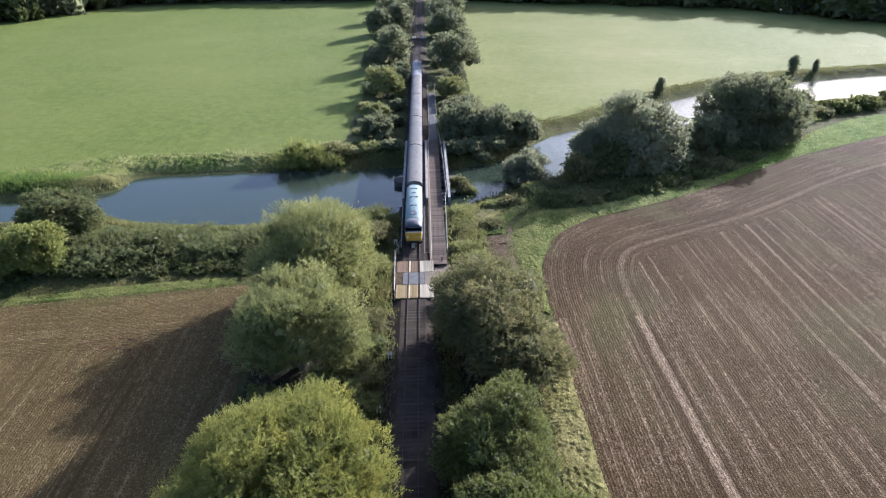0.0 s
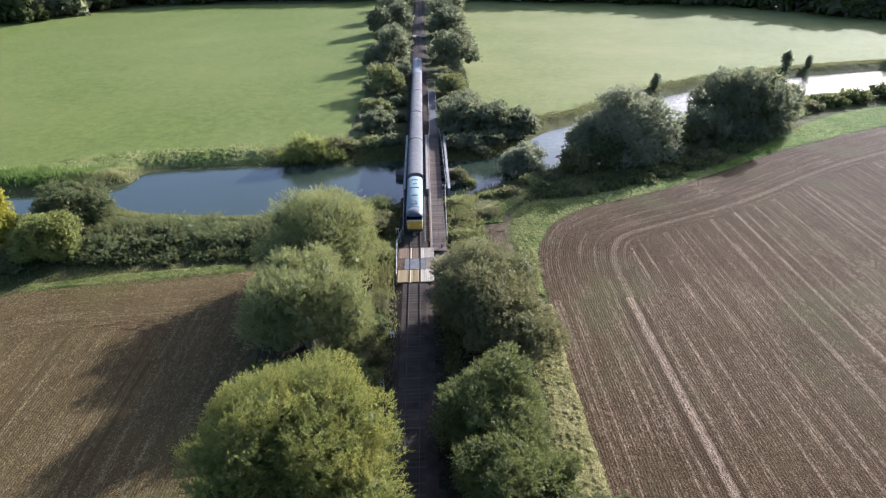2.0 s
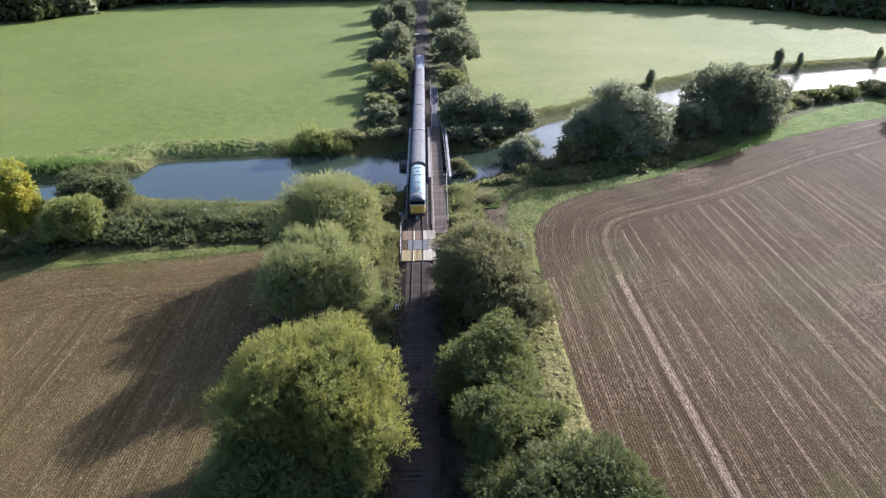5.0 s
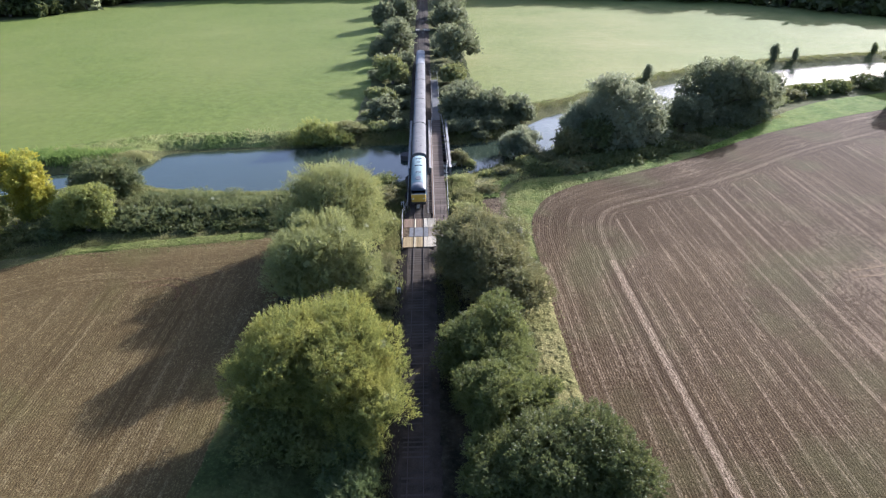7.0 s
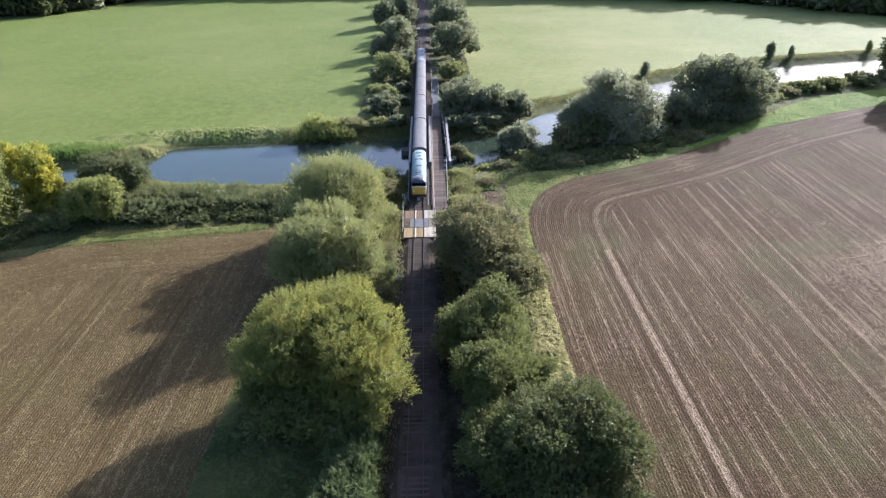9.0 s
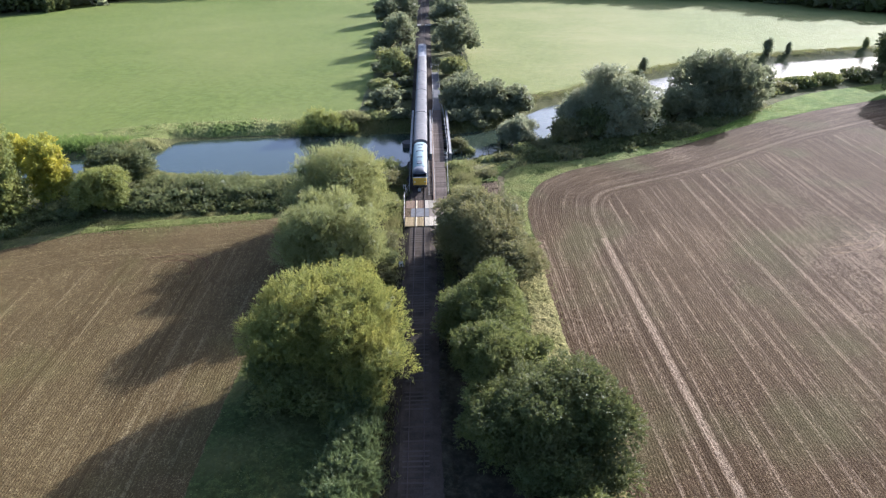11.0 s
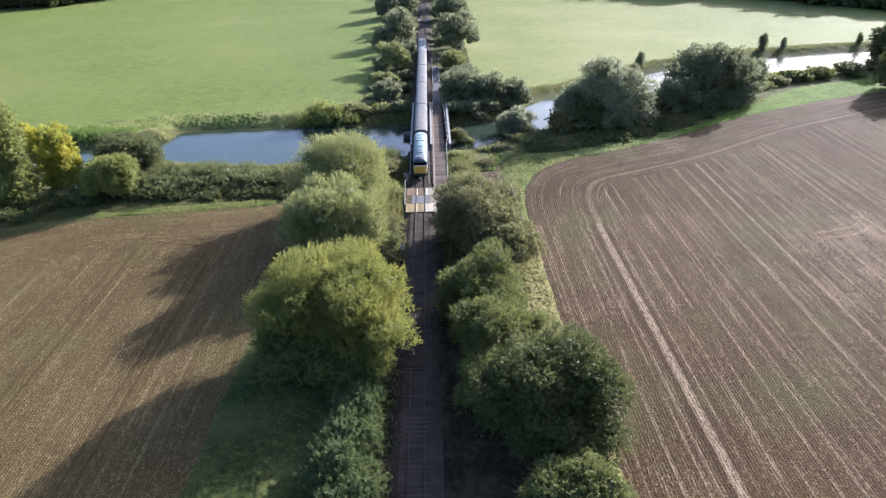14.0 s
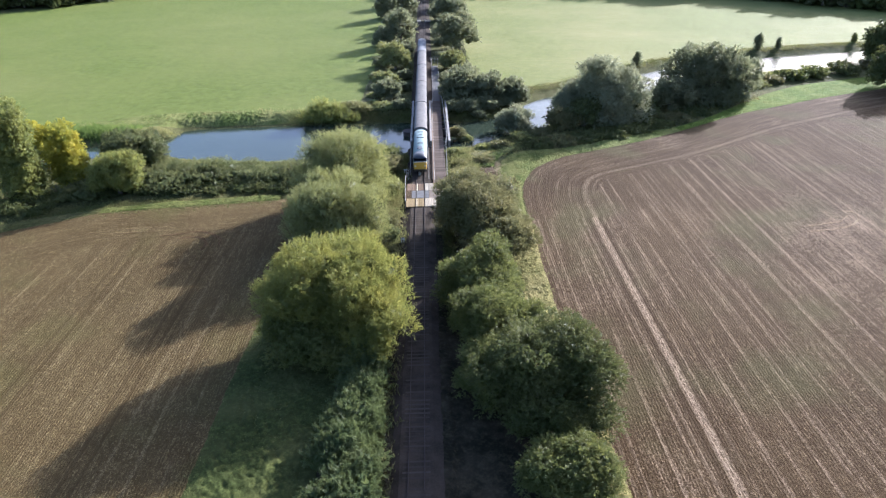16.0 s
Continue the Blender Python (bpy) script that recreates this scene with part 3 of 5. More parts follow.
def ribbon(name, one, two, material, label, z, category="verge", wob=0.2, n=90):
    """A sheet between two lines that run side by side."""
    rg = np.random.default_rng(5)
    cut = []
    for line in (one, two):
        s = smooth_line(line, 1.0)
        run = np.concatenate([[0], np.cumsum(np.linalg.norm(np.diff(s, axis=0), axis=1))])
        t = np.linspace(0, run[-1], n)
        cut.append(np.stack([np.interp(t, run, s[:, k]) for k in (0, 1)], -1) + rg.normal(0, wob, (n, 2)))
    v = np.concatenate([np.column_stack([c, np.full(n, z)]) for c in cut])
    i = np.arange(n - 1)
    q = np.stack([i, i + 1, i + 1 + n, i + n], 1)
    if np.cross(v[1] - v[0], v[n] - v[0])[2] < 0:
        q = q[:, ::-1]
    return tagged(new(name, array_mesh(name, v, q, [material])), label, category, kind="structure")


def tussocks(name, one, two, material, label, z, high=0.3, size=0.6, step=0.2, category="verge", seed=5):
    """A strip of rough grass between two lines: a sheet raised into tussocks, each with its own height and lean."""
    rg = np.random.default_rng(seed)
    ends = [smooth_line(l, 0.5) for l in (one, two)]
    runs = [np.concatenate([[0], np.cumsum(np.linalg.norm(np.diff(e, axis=0), axis=1))]) for e in ends]
    n = int(max(r[-1] for r in runs) / step)
    m = max(4, int(np.linalg.norm(ends[0][len(ends[0]) // 2] - ends[1][len(ends[1]) // 2]) / step))
    side = [np.stack([np.interp(np.linspace(0, r[-1], n), r, e[:, k]) for k in (0, 1)], -1) for r, e in zip(runs, ends)]
    wob = np.convolve(rg.normal(0, 0.5, n + 8), np.ones(9) / 9, "valid")[:, None] * 0.8
    v = np.linspace(0, 1, m)[:, None, None]
    P = (side[0] + wob * 0.4)[None] * (1 - v) + (side[1] + wob)[None] * v
    P = P + rg.normal(0, step * 0.2, P.shape)
    cell = np.floor(P / size)
    best = np.full(P.shape[:2], 9.0)
    tall = np.zeros(P.shape[:2])
    for i in (-1, 0, 1):
        for j in (-1, 0, 1):
            g = cell + np.array([i, j])
            h1 = np.modf(np.abs(np.sin(g[..., 0] * 12.9898 + g[..., 1] * 78.233 + seed) * 43758.5453))[0]
            h2 = np.modf(np.abs(np.sin(g[..., 0] * 39.346 + g[..., 1] * 11.135 + seed) * 24634.6345))[0]
            e = np.hypot(P[..., 0] - (g[..., 0] + h1) * size, P[..., 1] - (g[..., 1] + h2) * size)
            closer = e < best
            best = np.where(closer, e, best)
            tall = np.where(closer, 0.35 + 0.65 * h2, tall)
    h = high * tall * np.clip(1 - (best / (0.85 * size)) ** 2, 0, 1) + rg.uniform(0, 0.12 * high, best.shape)
    h *= np.clip(6 * np.minimum(v[..., 0], 1 - v[..., 0]), 0, 1)
    base = land(P[..., 0].ravel(), P[..., 1].ravel()).reshape(h.shape) + 0.03 if z is None else z
    xyz = np.concatenate([P, (base + h)[..., None]], -1).reshape(-1, 3)
    ii = np.arange(m * n).reshape(m, n)
    q = np.stack([ii[:-1, :-1], ii[:-1, 1:], ii[1:, 1:], ii[1:, :-1]], -1).reshape(-1, 4)
    if np.cross(xyz[1] - xyz[0], xyz[n] - xyz[0])[2] < 0:
        q = q[:, ::-1]
    return tagged(new(name, array_mesh(name, xyz, q, [material])), label, category, kind="structure")


tussocks("verge_west", [(-55.5, 2.0), (-50, 2.8), (-40, 4.0), (-25, 5.6)], [(-55.2, 4.2), (-50, 5.2), (-40, 6.8), (-25, 8.2)], M["verge"], "lush tufted green grass strip beside the ploughed field", FIELD + 0.012, 0.22, 0.55)
# same verge carried on in a darker grass that stands in for shade
tussocks("verge_shaded", [(-96, -16.6), (-90, -14), (-66, -3.4), (-55.7, 1.9)], [(-96, -12.6), (-90, -10), (-67, -0.2), (-55.4, 4.0)], M["rough"], "rough grass edge, toned darker for the shade of the bank trees", FIELD + 0.012, 0.2, 0.7, 0.25)
tussocks("verge_corner", [(17.7, -4), (18.2, 6), (19.6, 12), (22.3, 17.8), (27.4, 22.8), (31.6, 25.2)], [(14.6, -2), (14.8, 10), (15.2, 19), (18.5, 26), (24, 28.5), (29.6, 28.8)], M["verge"], "tufted green grass strip round the field corner", FIELD + 0.012, 0.18, 0.5, 0.2)
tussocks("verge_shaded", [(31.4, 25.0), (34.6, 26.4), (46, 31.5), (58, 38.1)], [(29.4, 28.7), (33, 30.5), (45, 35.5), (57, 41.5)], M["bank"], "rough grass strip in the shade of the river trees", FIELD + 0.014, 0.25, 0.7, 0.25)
tussocks("verge_east", [(58, 38.2), (69, 45.4), (79, 51.2), (91, 56.6), (102, 61.5), (116, 66.6), (160, 82)], [(57, 40.4), (66.5, 46.8), (77, 55.5), (87, 64), (97, 71), (112, 77.5), (160, 91)], M["verge_lush"], "bright tufted green grass strip along the field", FIELD + 0.012, 0.15, 0.7, 0.3)
tussocks("verge_dry", [(18.9, -130), (18.9, -60), (17.9, -40), (17.7, -24), (18.1, -6)], [(14.5, -130), (14.5, -60), (14.0, -42), (14.0, -24), (14.6, -6)], M["dry"], "strip of dry yellowed tussocks beside the field", FIELD + 0.010, 0.22, 0.4, 0.13)
tussocks("bank_grass", [(-92, 43.5), (-82, 46.5), (-73, 48.5), (-65, 50.5), (-57.5, 54.6), (-45, 55.6), (-30, 56.2), (-15, 56.2)], [(-90, 50.2), (-81, 56.5), (-67, 62.2), (-56, 63.2), (-46, 63.4), (-30, 62.3), (-20, 64.2), (-15, 66)], M["bank"], "rough tufted grass bank between meadow and river", None, 0.42, 0.9, 0.28)
tussocks("railway_bank_grass", [(5.4, 9.5), (5.9, 16), (6.3, 24), (7.0, 31), (8.6, 35)], [(9.1, 8), (9.5, 13), (9.7, 18), (10.4, 23.2), (11.8, 26.6), (14.2, 29.4)], M["bank_dry"], "rough olive and straw grass bank beside the bridge", None, 0.45, 0.8, 0.2)
tussocks("path_side_grass", [(11.3, 19.2), (11.9, 22.5), (13.2, 25.2), (15.4, 27.6), (17.2, 30.5)], [(14.6, 19.5), (15.2, 22.5), (16.8, 25.8), (18.8, 28.0), (20.5, 31.5)], M["bank"], "rough grass between footpath and field corner", None, 0.35, 0.7, 0.2)
ribbon("gravel_apron", [(2.7, 3.6), (2.9, 7.0), (2.9, 9.2)], [(6.2, 4.0), (5.6, 8.0), (5.2, 10.4)], M["track_dirt"], "worn pinkish gravel apron between crossing and walkway", FIELD + 0.08, "path", 0.12, 24)
tussocks("verge_rail", [(-21.0, -130), (-20.9, -54), (-20.0, -30), (-19.2, -20)], [(-9.5, -130), (-9.0, -54), (-9.0, -40), (-10, -20)], M["shade_grass"], "rough green grass strip between hedge and field, shade put into its tone", FIELD + 0.010, 0.34, 0.5, 0.2)
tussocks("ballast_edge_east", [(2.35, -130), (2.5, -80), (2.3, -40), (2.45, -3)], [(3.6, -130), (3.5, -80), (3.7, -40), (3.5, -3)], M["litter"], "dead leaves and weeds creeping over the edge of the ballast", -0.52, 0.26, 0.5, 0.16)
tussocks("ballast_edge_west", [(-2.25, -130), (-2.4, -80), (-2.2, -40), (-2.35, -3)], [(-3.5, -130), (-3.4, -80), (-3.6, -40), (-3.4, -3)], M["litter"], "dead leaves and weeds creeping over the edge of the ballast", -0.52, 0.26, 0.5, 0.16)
# ground sheets below the trees, their shade painted in as a dark tone
ribbon("litter_east", [(2.7, -130), (2.7, -60), (2.7, -30), (2.7, -3)], [(17.5, -130), (15.5, -60), (13.6, -30), (13.6, -3)], M["litter"], "leaf litter under the lineside trees, coloured dark for their shade", FIELD + 0.006, "undergrowth")
ribbon("litter_west", [(-2.6, -130), (-2.6, -60), (-2.6, -20), (-2.6, 22)], [(-10.0, -130), (-10.0, -60), (-18.0, -20), (-18.5, 22)], M["litter"], "leaf litter under the lineside willows, coloured dark for their shade", FIELD + 0.004, "undergrowth")
ribbon("footpath", [(9.2, 9), (9.7, 13), (9.8, 18), (10.6, 23.2), (12.0, 26.3), (14.4, 28.6)], [(10.2, 9), (10.5, 13), (10.7, 17.6), (11.5, 22.5), (12.8, 25.3), (15.0, 27.6)], M["dry"], "narrow trodden grass footpath curving through the grass", FIELD + 0.06, "path", 0.06, 40)
tussocks("dry_bank", [(-16.6, 64), (-15.8, 74), (-16.0, 82), (-15.4, 92), (-15.0, 101)], [(-9.6, 64), (-10.6, 74), (-11.6, 82), (-13.0, 92), (-14.0, 101)], M["bank_dry"], "strip of tall dry grass along the meadow corner", FIELD + 0.016, 0.5, 0.9, 0.28)
ribbon("bracken_patch", [(10.6, 6.5), (10.8, 10), (10.9, 14), (11.2, 18.2)], [(13.6, 6.5), (13.8, 10), (14.2, 14), (14.3, 18.8)], M["bare"], "bare patch of brown trampled bracken beside the path", FIELD + 0.10, "bracken", 0.15, 30)


def wheel_track(pts, wide, material, label):
    """A curved wheel mark pressed into a field."""
    s = smooth_line(pts, 0.5)
    d = np.gradient(s, axis=0)
    d /= np.linalg.norm(d, axis=1)[:, None]
    side = np.stack([-d[:, 1], d[:, 0]], -1) * wide / 2
    ribbon("wheel_track", [tuple(p) for p in s - side], [tuple(p) for p in s + side], material, label, FIELD + 0.035, "track", 0.09, 60)


wheel_track([(60.5, -10.4), (62.3, -10.0), (65.1, -9.4), (67.3, -8.8), (68.4, -7.9), (69.6, -6.8)], 0.2, M["chaff"], "pale curved wheel mark where a tractor turned")
wheel_track([(60.0, -12.1), (61.9, -11.9), (64.7, -11.5), (67.2, -10.8), (69.0, -9.8), (70.5, -8.2), (71.3, -6.7), (71.0, -5.4), (69.6, -5.2)], 0.22, M["chaff"], "pale curved wheel mark where a tractor turned")
wheel_track([(-41.5, -7.3), (-38.7, -6.9), (-36.9, -6.2), (-34.8, -6.4), (-32.7, -7.7), (-31.4, -9.3), (-31.1, -11.1)], 0.4, M["rut"], "dark curved wheel rut at the field's headland")
wheel_track([(-38.4, -8.6), (-36.1, -8.0), (-34.8, -8.4), (-33.6, -9.7), (-33.2, -11.2), (-33.4, -12.6)], 0.4, M["rut"], "dark curved wheel rut at the field's headland")


# ---- railway ----
RAIL = 0.7525                     # rail centre from the track's middle
bm = bmesh.new()
prev = None
for y in (-400, -105, -60, 0, 12, 31):
    ring = [bm.verts.new((x, y, z)) for x, z in ((-2.75, -0.66), (-1.6, -0.152), (1.6, -0.152), (2.2, -0.36), (3.0, -0.6))]
    for k in range(4) if prev else ():
        bm.faces.new((prev[k], ring[k], ring[k + 1], prev[k + 1]))
    prev = ring
prev = None
for y in (62, 120, 200, 400, 900):
    ring = [bm.verts.new((x, y, z)) for x, z in ((-2.75, -0.66), (-1.6, -0.152), (1.6, -0.152), (2.2, -0.36), (3.0, -0.6))]
    for k in range(4) if prev else ():
        bm.faces.new((prev[k], ring[k], ring[k + 1], prev[k + 1]))
    prev = ring
tagged(part("ballast_bed", bm, M["ballast"]), "raised bed of grey-brown crushed stone", "ballast", kind="structure")

track = thing("railway_track", "single railway track of rusty rails on dark wooden sleepers", "railway track", kind="structure")
for s in (-1, 1):
    bm = bmesh.new()
    x = s * RAIL
    prev = None
    for y in (-400, -100, 0, 100, 300, 900):
        prof = ((-0.07, -0.15), (-0.02, -0.13), (-0.015, -0.04), (-0.036, -0.035), (-0.036, -0.002), (0.036, -0.002), (0.036, -0.035), (0.015, -0.04), (0.02, -0.13), (0.07, -0.15))
        ring = [bm.verts.new((x + dx, y, z)) for dx, z in prof]
        if prev:
            for k in range(9):
                f = bm.faces.new((prev[k], ring[k], ring[k + 1], prev[k + 1]))
                f.material_index = 1 if k == 4 else 0
        prev = ring
    part("rail", bm, [M["rail"], M["rail_head"]], track)
sl = bmesh.new()
box(sl, -1.3, 1.3, -0.125, 0.125, -0.26, -0.145, 0.012)
first = part("sleeper", sl, M["sleeper"], track)
first.location = (0, -98, 0)
ys = [-98 + 0.65 * k for k in range(1, 200)]
for k, y in enumerate(y for y in ys if not -0.1 < y < 10.2):
    o = new("sleeper", first.data)
    o.parent = track
    o.matrix_basis = pose(rng.normal(0, 0.02), y, rng.normal(0, 0.006), 0, 0, rng.normal(0, 0.5))
bm = bmesh.new()
for y in list(np.arange(32.6, 320, 0.65)) + list(np.arange(-190, -98.4, 0.65)):
    box(bm, -1.3, 1.3, y - 0.125, y + 0.125, -0.26, -0.145)
part("sleeper_run", bm, M["sleeper"], track)["kind"] = "stuff"


def crossing(y0, label):
    c = thing("level_crossing", label, "level crossing", (0, y0, 0))
    return c


def boards(parent, name, x0, x1, y0, y1, n, mat, z1=0.0, lengthwise=True):
    """n boards side by side with open joints, each a part."""
    for k in range(n):
        b = bmesh.new()
        if lengthwise:
            w = (x1 - x0) / n
            box(b, x0 + k * w + 0.012, x0 + (k + 1) * w - 0.012, y0 + rng.uniform(0, 0.05), y1 - rng.uniform(0, 0.05), z1 - 0.15, z1 - rng.uniform(0.0, 0.012), 0.008)
        else:
            w = (y1 - y0) / n
            box(b, x0 + rng.uniform(0, 0.04), x1 - rng.uniform(0, 0.04), y0 + k * w + 0.01, y0 + (k + 1) * w - 0.01, z1 - 0.12, z1 - rng.uniform(0.0, 0.012), 0.008)
        part(name, b, mat, parent)


cr = crossing(0, "farm level crossing of timber boards either side of a grey panel")
boards(cr, "board", -2.4, -0.86, 0.05, 3.5, 6, M["board_tan"])
boards(cr, "board", -0.46, 0.62, 0.05, 3.5, 5, M["board_tan"])
boards(cr, "board", 0.86, 2.75, 0.05, 3.5, 7, M["board_white"])
boards(cr, "board", -2.5, -0.86, 6.95, 10.2, 6, M["board_brown"])
boards(cr, "board", -0.46, 0.62, 6.95, 10.2, 5, M["board_brown"])
boards(cr, "board", 0.86, 2.85, 6.95, 10.2, 7, M["board_white"])
for x0, x1 in ((-0.66, 0.66),):
    b = bmesh.new()
    box(b, x0, x1, 3.6, 6.9, -0.15, -0.005, 0.01)
    part("panel", b, M["panel"], cr, "grey rubber panel between the rails")
for x0, x1 in ((-1.5, -0.84), (0.84, 1.5)):
    b = bmesh.new()
    box(b, x0, x1, 3.6, 6.9, -0.15, -0.008, 0.01)
    part("panel", b, M["panel"], cr, "grey rubber panel outside the rail")
for y0, y1 in ((0.05, 3.5), (6.95, 10.2)):
    b = bmesh.new()
    box(b, -0.66, -0.49, y0, y1, -0.15, -0.012, 0.01)
    part("edge_strip", b, M["board_cream"], cr, "cream painted edge board beside the rail")
for x0, x1, kind in ((-2.7, -1.52, "bare"), (1.52, 4.4, "track_dirt")):
    b = bmesh.new()
    box(b, x0, x1, 3.5, 7.0, -0.9, -0.06, 0.05)
    part("approach", b, M[kind], cr, "worn brown dirt approach")

fc = crossing(192, "pale timber foot crossing over the far track")
boards(fc, "board", -2.4, -0.86, 0, 4, 5, M["board_white"])
boards(fc, "board", -0.62, 0.62, 0, 4, 5, M["board_tan"])
boards(fc, "board", 0.86, 3.4, 0, 4, 6, M["board_white"])


# ---- bridge ----
br = thing("railway_bridge", "weathered steel plate girder bridge of two spans over the river", "bridge", (0, 46, 0), kind="structure")


def girder(x, y0, y1, top=1.05, low=-1.25, wide=0.46):
    b = bmesh.new()
    box(b, x - wide / 2, x + wide / 2, y0, y1, top - 0.06, top, 0.01)
    box(b, x - wide / 2, x + wide / 2, y0, y1, low, low + 0.06)
    for k in range(int((y1 - y0) / 1.5) + 1):
        y = y0 + 0.06 + k * (y1 - y0 - 0.12) / int((y1 - y0) / 1.5)
        box(b, x - wide / 2 + 0.04, x + wide / 2 - 0.04, y - 0.03, y + 0.03, low + 0.06, top - 0.06)
    g = part("girder", b, M["girder"], br)
    w = bmesh.new()
    box(w, x - 0.02, x + 0.02, y0, y1, low + 0.06, top - 0.06)
    part("web", w, M["girder_dark"], g)
    g.matrix_parent_inverse = Matrix.Translation((0, -46, 0))
    return g


for x in (-2.05, 2.15, 6.05):
    girder(x, 31.0, 46.1)
    girder(x, 46.35, 62.5)
for y in np.arange(32.5, 62, 2.9):
    b = bmesh.new()
    box(b, -2.0, 6.0, y - 0.12, y + 0.12, -1.05, -0.62)
    part("cross_girder", b, M["girder_dark"], br).matrix_parent_inverse = Matrix.Translation((0, -46, 0))
b = bmesh.new()
for s in (-1, 1):
    box(b, s * RAIL - 0.17, s * RAIL + 0.17, 31, 62.5, -0.62, -0.27)
part("rail_beam", b, M["sleeper"], br).matrix_parent_inverse = Matrix.Translation((0, -46, 0))
b = bmesh.new()
box(b, 1.25, 1.85, 31, 62.5, -0.35, -0.28)
box(b, -1.85, -1.25, 31, 62.5, -0.35, -0.28)
part("side_plate", b, M["girder_dark"], br).matrix_parent_inverse = Matrix.Translation((0, -46, 0))

pier = thing("bridge_pier", "dark brick pier with rounded ends standing in the river", "bridge pier", (2, 46.2, -4.7), kind="structure")


def oval(bm, x0, x1, half, z0, z1, sides=12):
    ring = [(x1 + half * math.cos(a), half * math.sin(a)) for a in np.linspace(-math.pi / 2, math.pi / 2, sides)]
    ring += [(x0 - half * math.cos(a), -half * math.sin(a)) for a in np.linspace(-math.pi / 2, math.pi / 2, sides)]
    lo, hi = ([bm.verts.new((x, y, z)) for x, y in ring] for z in (z0, z1))
    n = len(ring)
    for k in range(n):
        bm.faces.new((lo[k], lo[(k + 1) % n], hi[(k + 1) % n], hi[k]))
    bm.faces.new(lo[::-1])
    bm.faces.new(hi)
    return bm


part("shaft", oval(bmesh.new(), -4.9, 5.0, 1.4, 0, 3.1), M["brick"], pier)
part("coping", oval(bmesh.new(), -4.9, 5.0, 1.48, 3.1, 3.22), M["brick"], pier, "stone coping of the pier")
for y0, y1, nm in ((29.2, 31.6, "south"), (61.9, 64.4, "north")):
    ab = thing("bridge_abutment", "brick abutment that carries the bridge girders", "abutment", (2, (y0 + y1) / 2, -4), kind="structure")
    b = bmesh.new()
    box(b, -4.6, 5.0, -(y1 - y0) / 2, (y1 - y0) / 2, 0, 2.74, 0.05)
    part("wall", b, M["brick"], ab)

# timber walkway on the old second track bed
wk = thing("walkway", "worn timber plank walkway beside the railway line", "walkway", (3.85, 36, 0))
ky = 9.3
while ky < 66:
    b = bmesh.new()
    z = -0.12
    box(b, -1.2 + rng.uniform(-0.03, 0.03), 0.98 + rng.uniform(-0.03, 0.03), ky - 36 + 0.012, ky - 36 + 0.27, z - 0.06, z + rng.uniform(0, 0.01))
    part("plank", b, M["deck"], wk)
    ky += 0.29
for x0, x1 in ((-1.5, -1.24),):
    b = bmesh.new()
    box(b, x0, x1, 9.3 - 36, 66 - 36, -0.3, -0.06, 0.01)
    part("edge_board", b, M["board_brown"], wk, "brown timber edge board")
b = bmesh.new()
for x in (-0.9, 0.8):
    box(b, x - 0.1, x + 0.1, 9.3 - 36, 66 - 36, -0.62, -0.23)
part("bearer", b, M["sleeper"], wk)
b = bmesh.new()
box(b, -0.95, 0.95, 66.1 - 36, 108 - 36, -0.7, -0.32, 0.03)
part("ramp", b, M["panel"], wk, "grey concrete ramp leading off the walkway")


for x in (1.55, 2.3):
    b = bmesh.new()
    box(b, x - 0.07, x + 0.07, 12.6, 31.0, -0.34, -0.12, 0.01)
    part("stringer", b, M["girder_dark"], wk, "dark timber stringer beside the track").matrix_parent_inverse = Matrix.Translation((-3.85, -36, 0))
bt = bmesh.new()
box(bt, 1.62, 2.23, -0.06, 0.06, -0.26, -0.14)
batten = None
for k in range(26):
    if batten is None:
        batten = part("batten", bt, M["deck"], wk, "worn timber cross batten")
        o = batten
    else:
        o = new("batten", batten.data)
        o.parent = wk
    o.matrix_basis = pose(-3.85, 13.0 + 0.7 * k - 36, 0)
for y in (15.4, 17.3):
    b = bmesh.new()
    box(b, -0.42, 0.1, -0.7, 0.7, -0.16, -0.05, 0.02)
    tagged(part("track_plate", b, M["post"]), "pale metal plate lying between the rails", "plate", "track plates").location = (0, y, 0)
b = bmesh.new()
tube(b, [(0, 0, 0), (0, 0, 1.15), (0, 0, 1.2)], [0.09, 0.085, 0.05], 8)
tagged(part("gate_post", b, M["sleeper"]), "dark wooden post at the walkway's end", "post").location = (4.1, 10.2, -0.66)


def handrail(label, pts, gap=2.0, high=1.15, rails=(1.0, 0.62, 0.25), group="walkway handrails", r=0.032, low=0.0):
    """Posts every few metres along a line, and rails between them."""
    (ox, oy) = pts[0]
    h = thing("handrail", label, "handrail", (ox, oy, 0), group)
    line = [Vector((x - ox, y - oy, 0)) for x, y in pts]
    for a, c in zip(line, line[1:]):
        n = max(1, round((c - a).length / gap))
        for k in range(n + (c == line[-1])):
            p = a.lerp(c, k / n)
            b = bmesh.new()
            base = max(ground_at(p.x + ox, p.y + oy), -0.5) if low == 0 else low
            box(b, p.x - 0.04, p.x + 0.04, p.y - 0.04, p.y + 0.04, base, high, 0.01)
            part("post", b, M["steel"], h)
    for f in rails:
        tube_pts = [(p.x, p.y, high * f - 0.02) for p in line]
        part("rail", tube(bmesh.new(), tube_pts, [r] * len(line)), M["steel"], h)
    return h


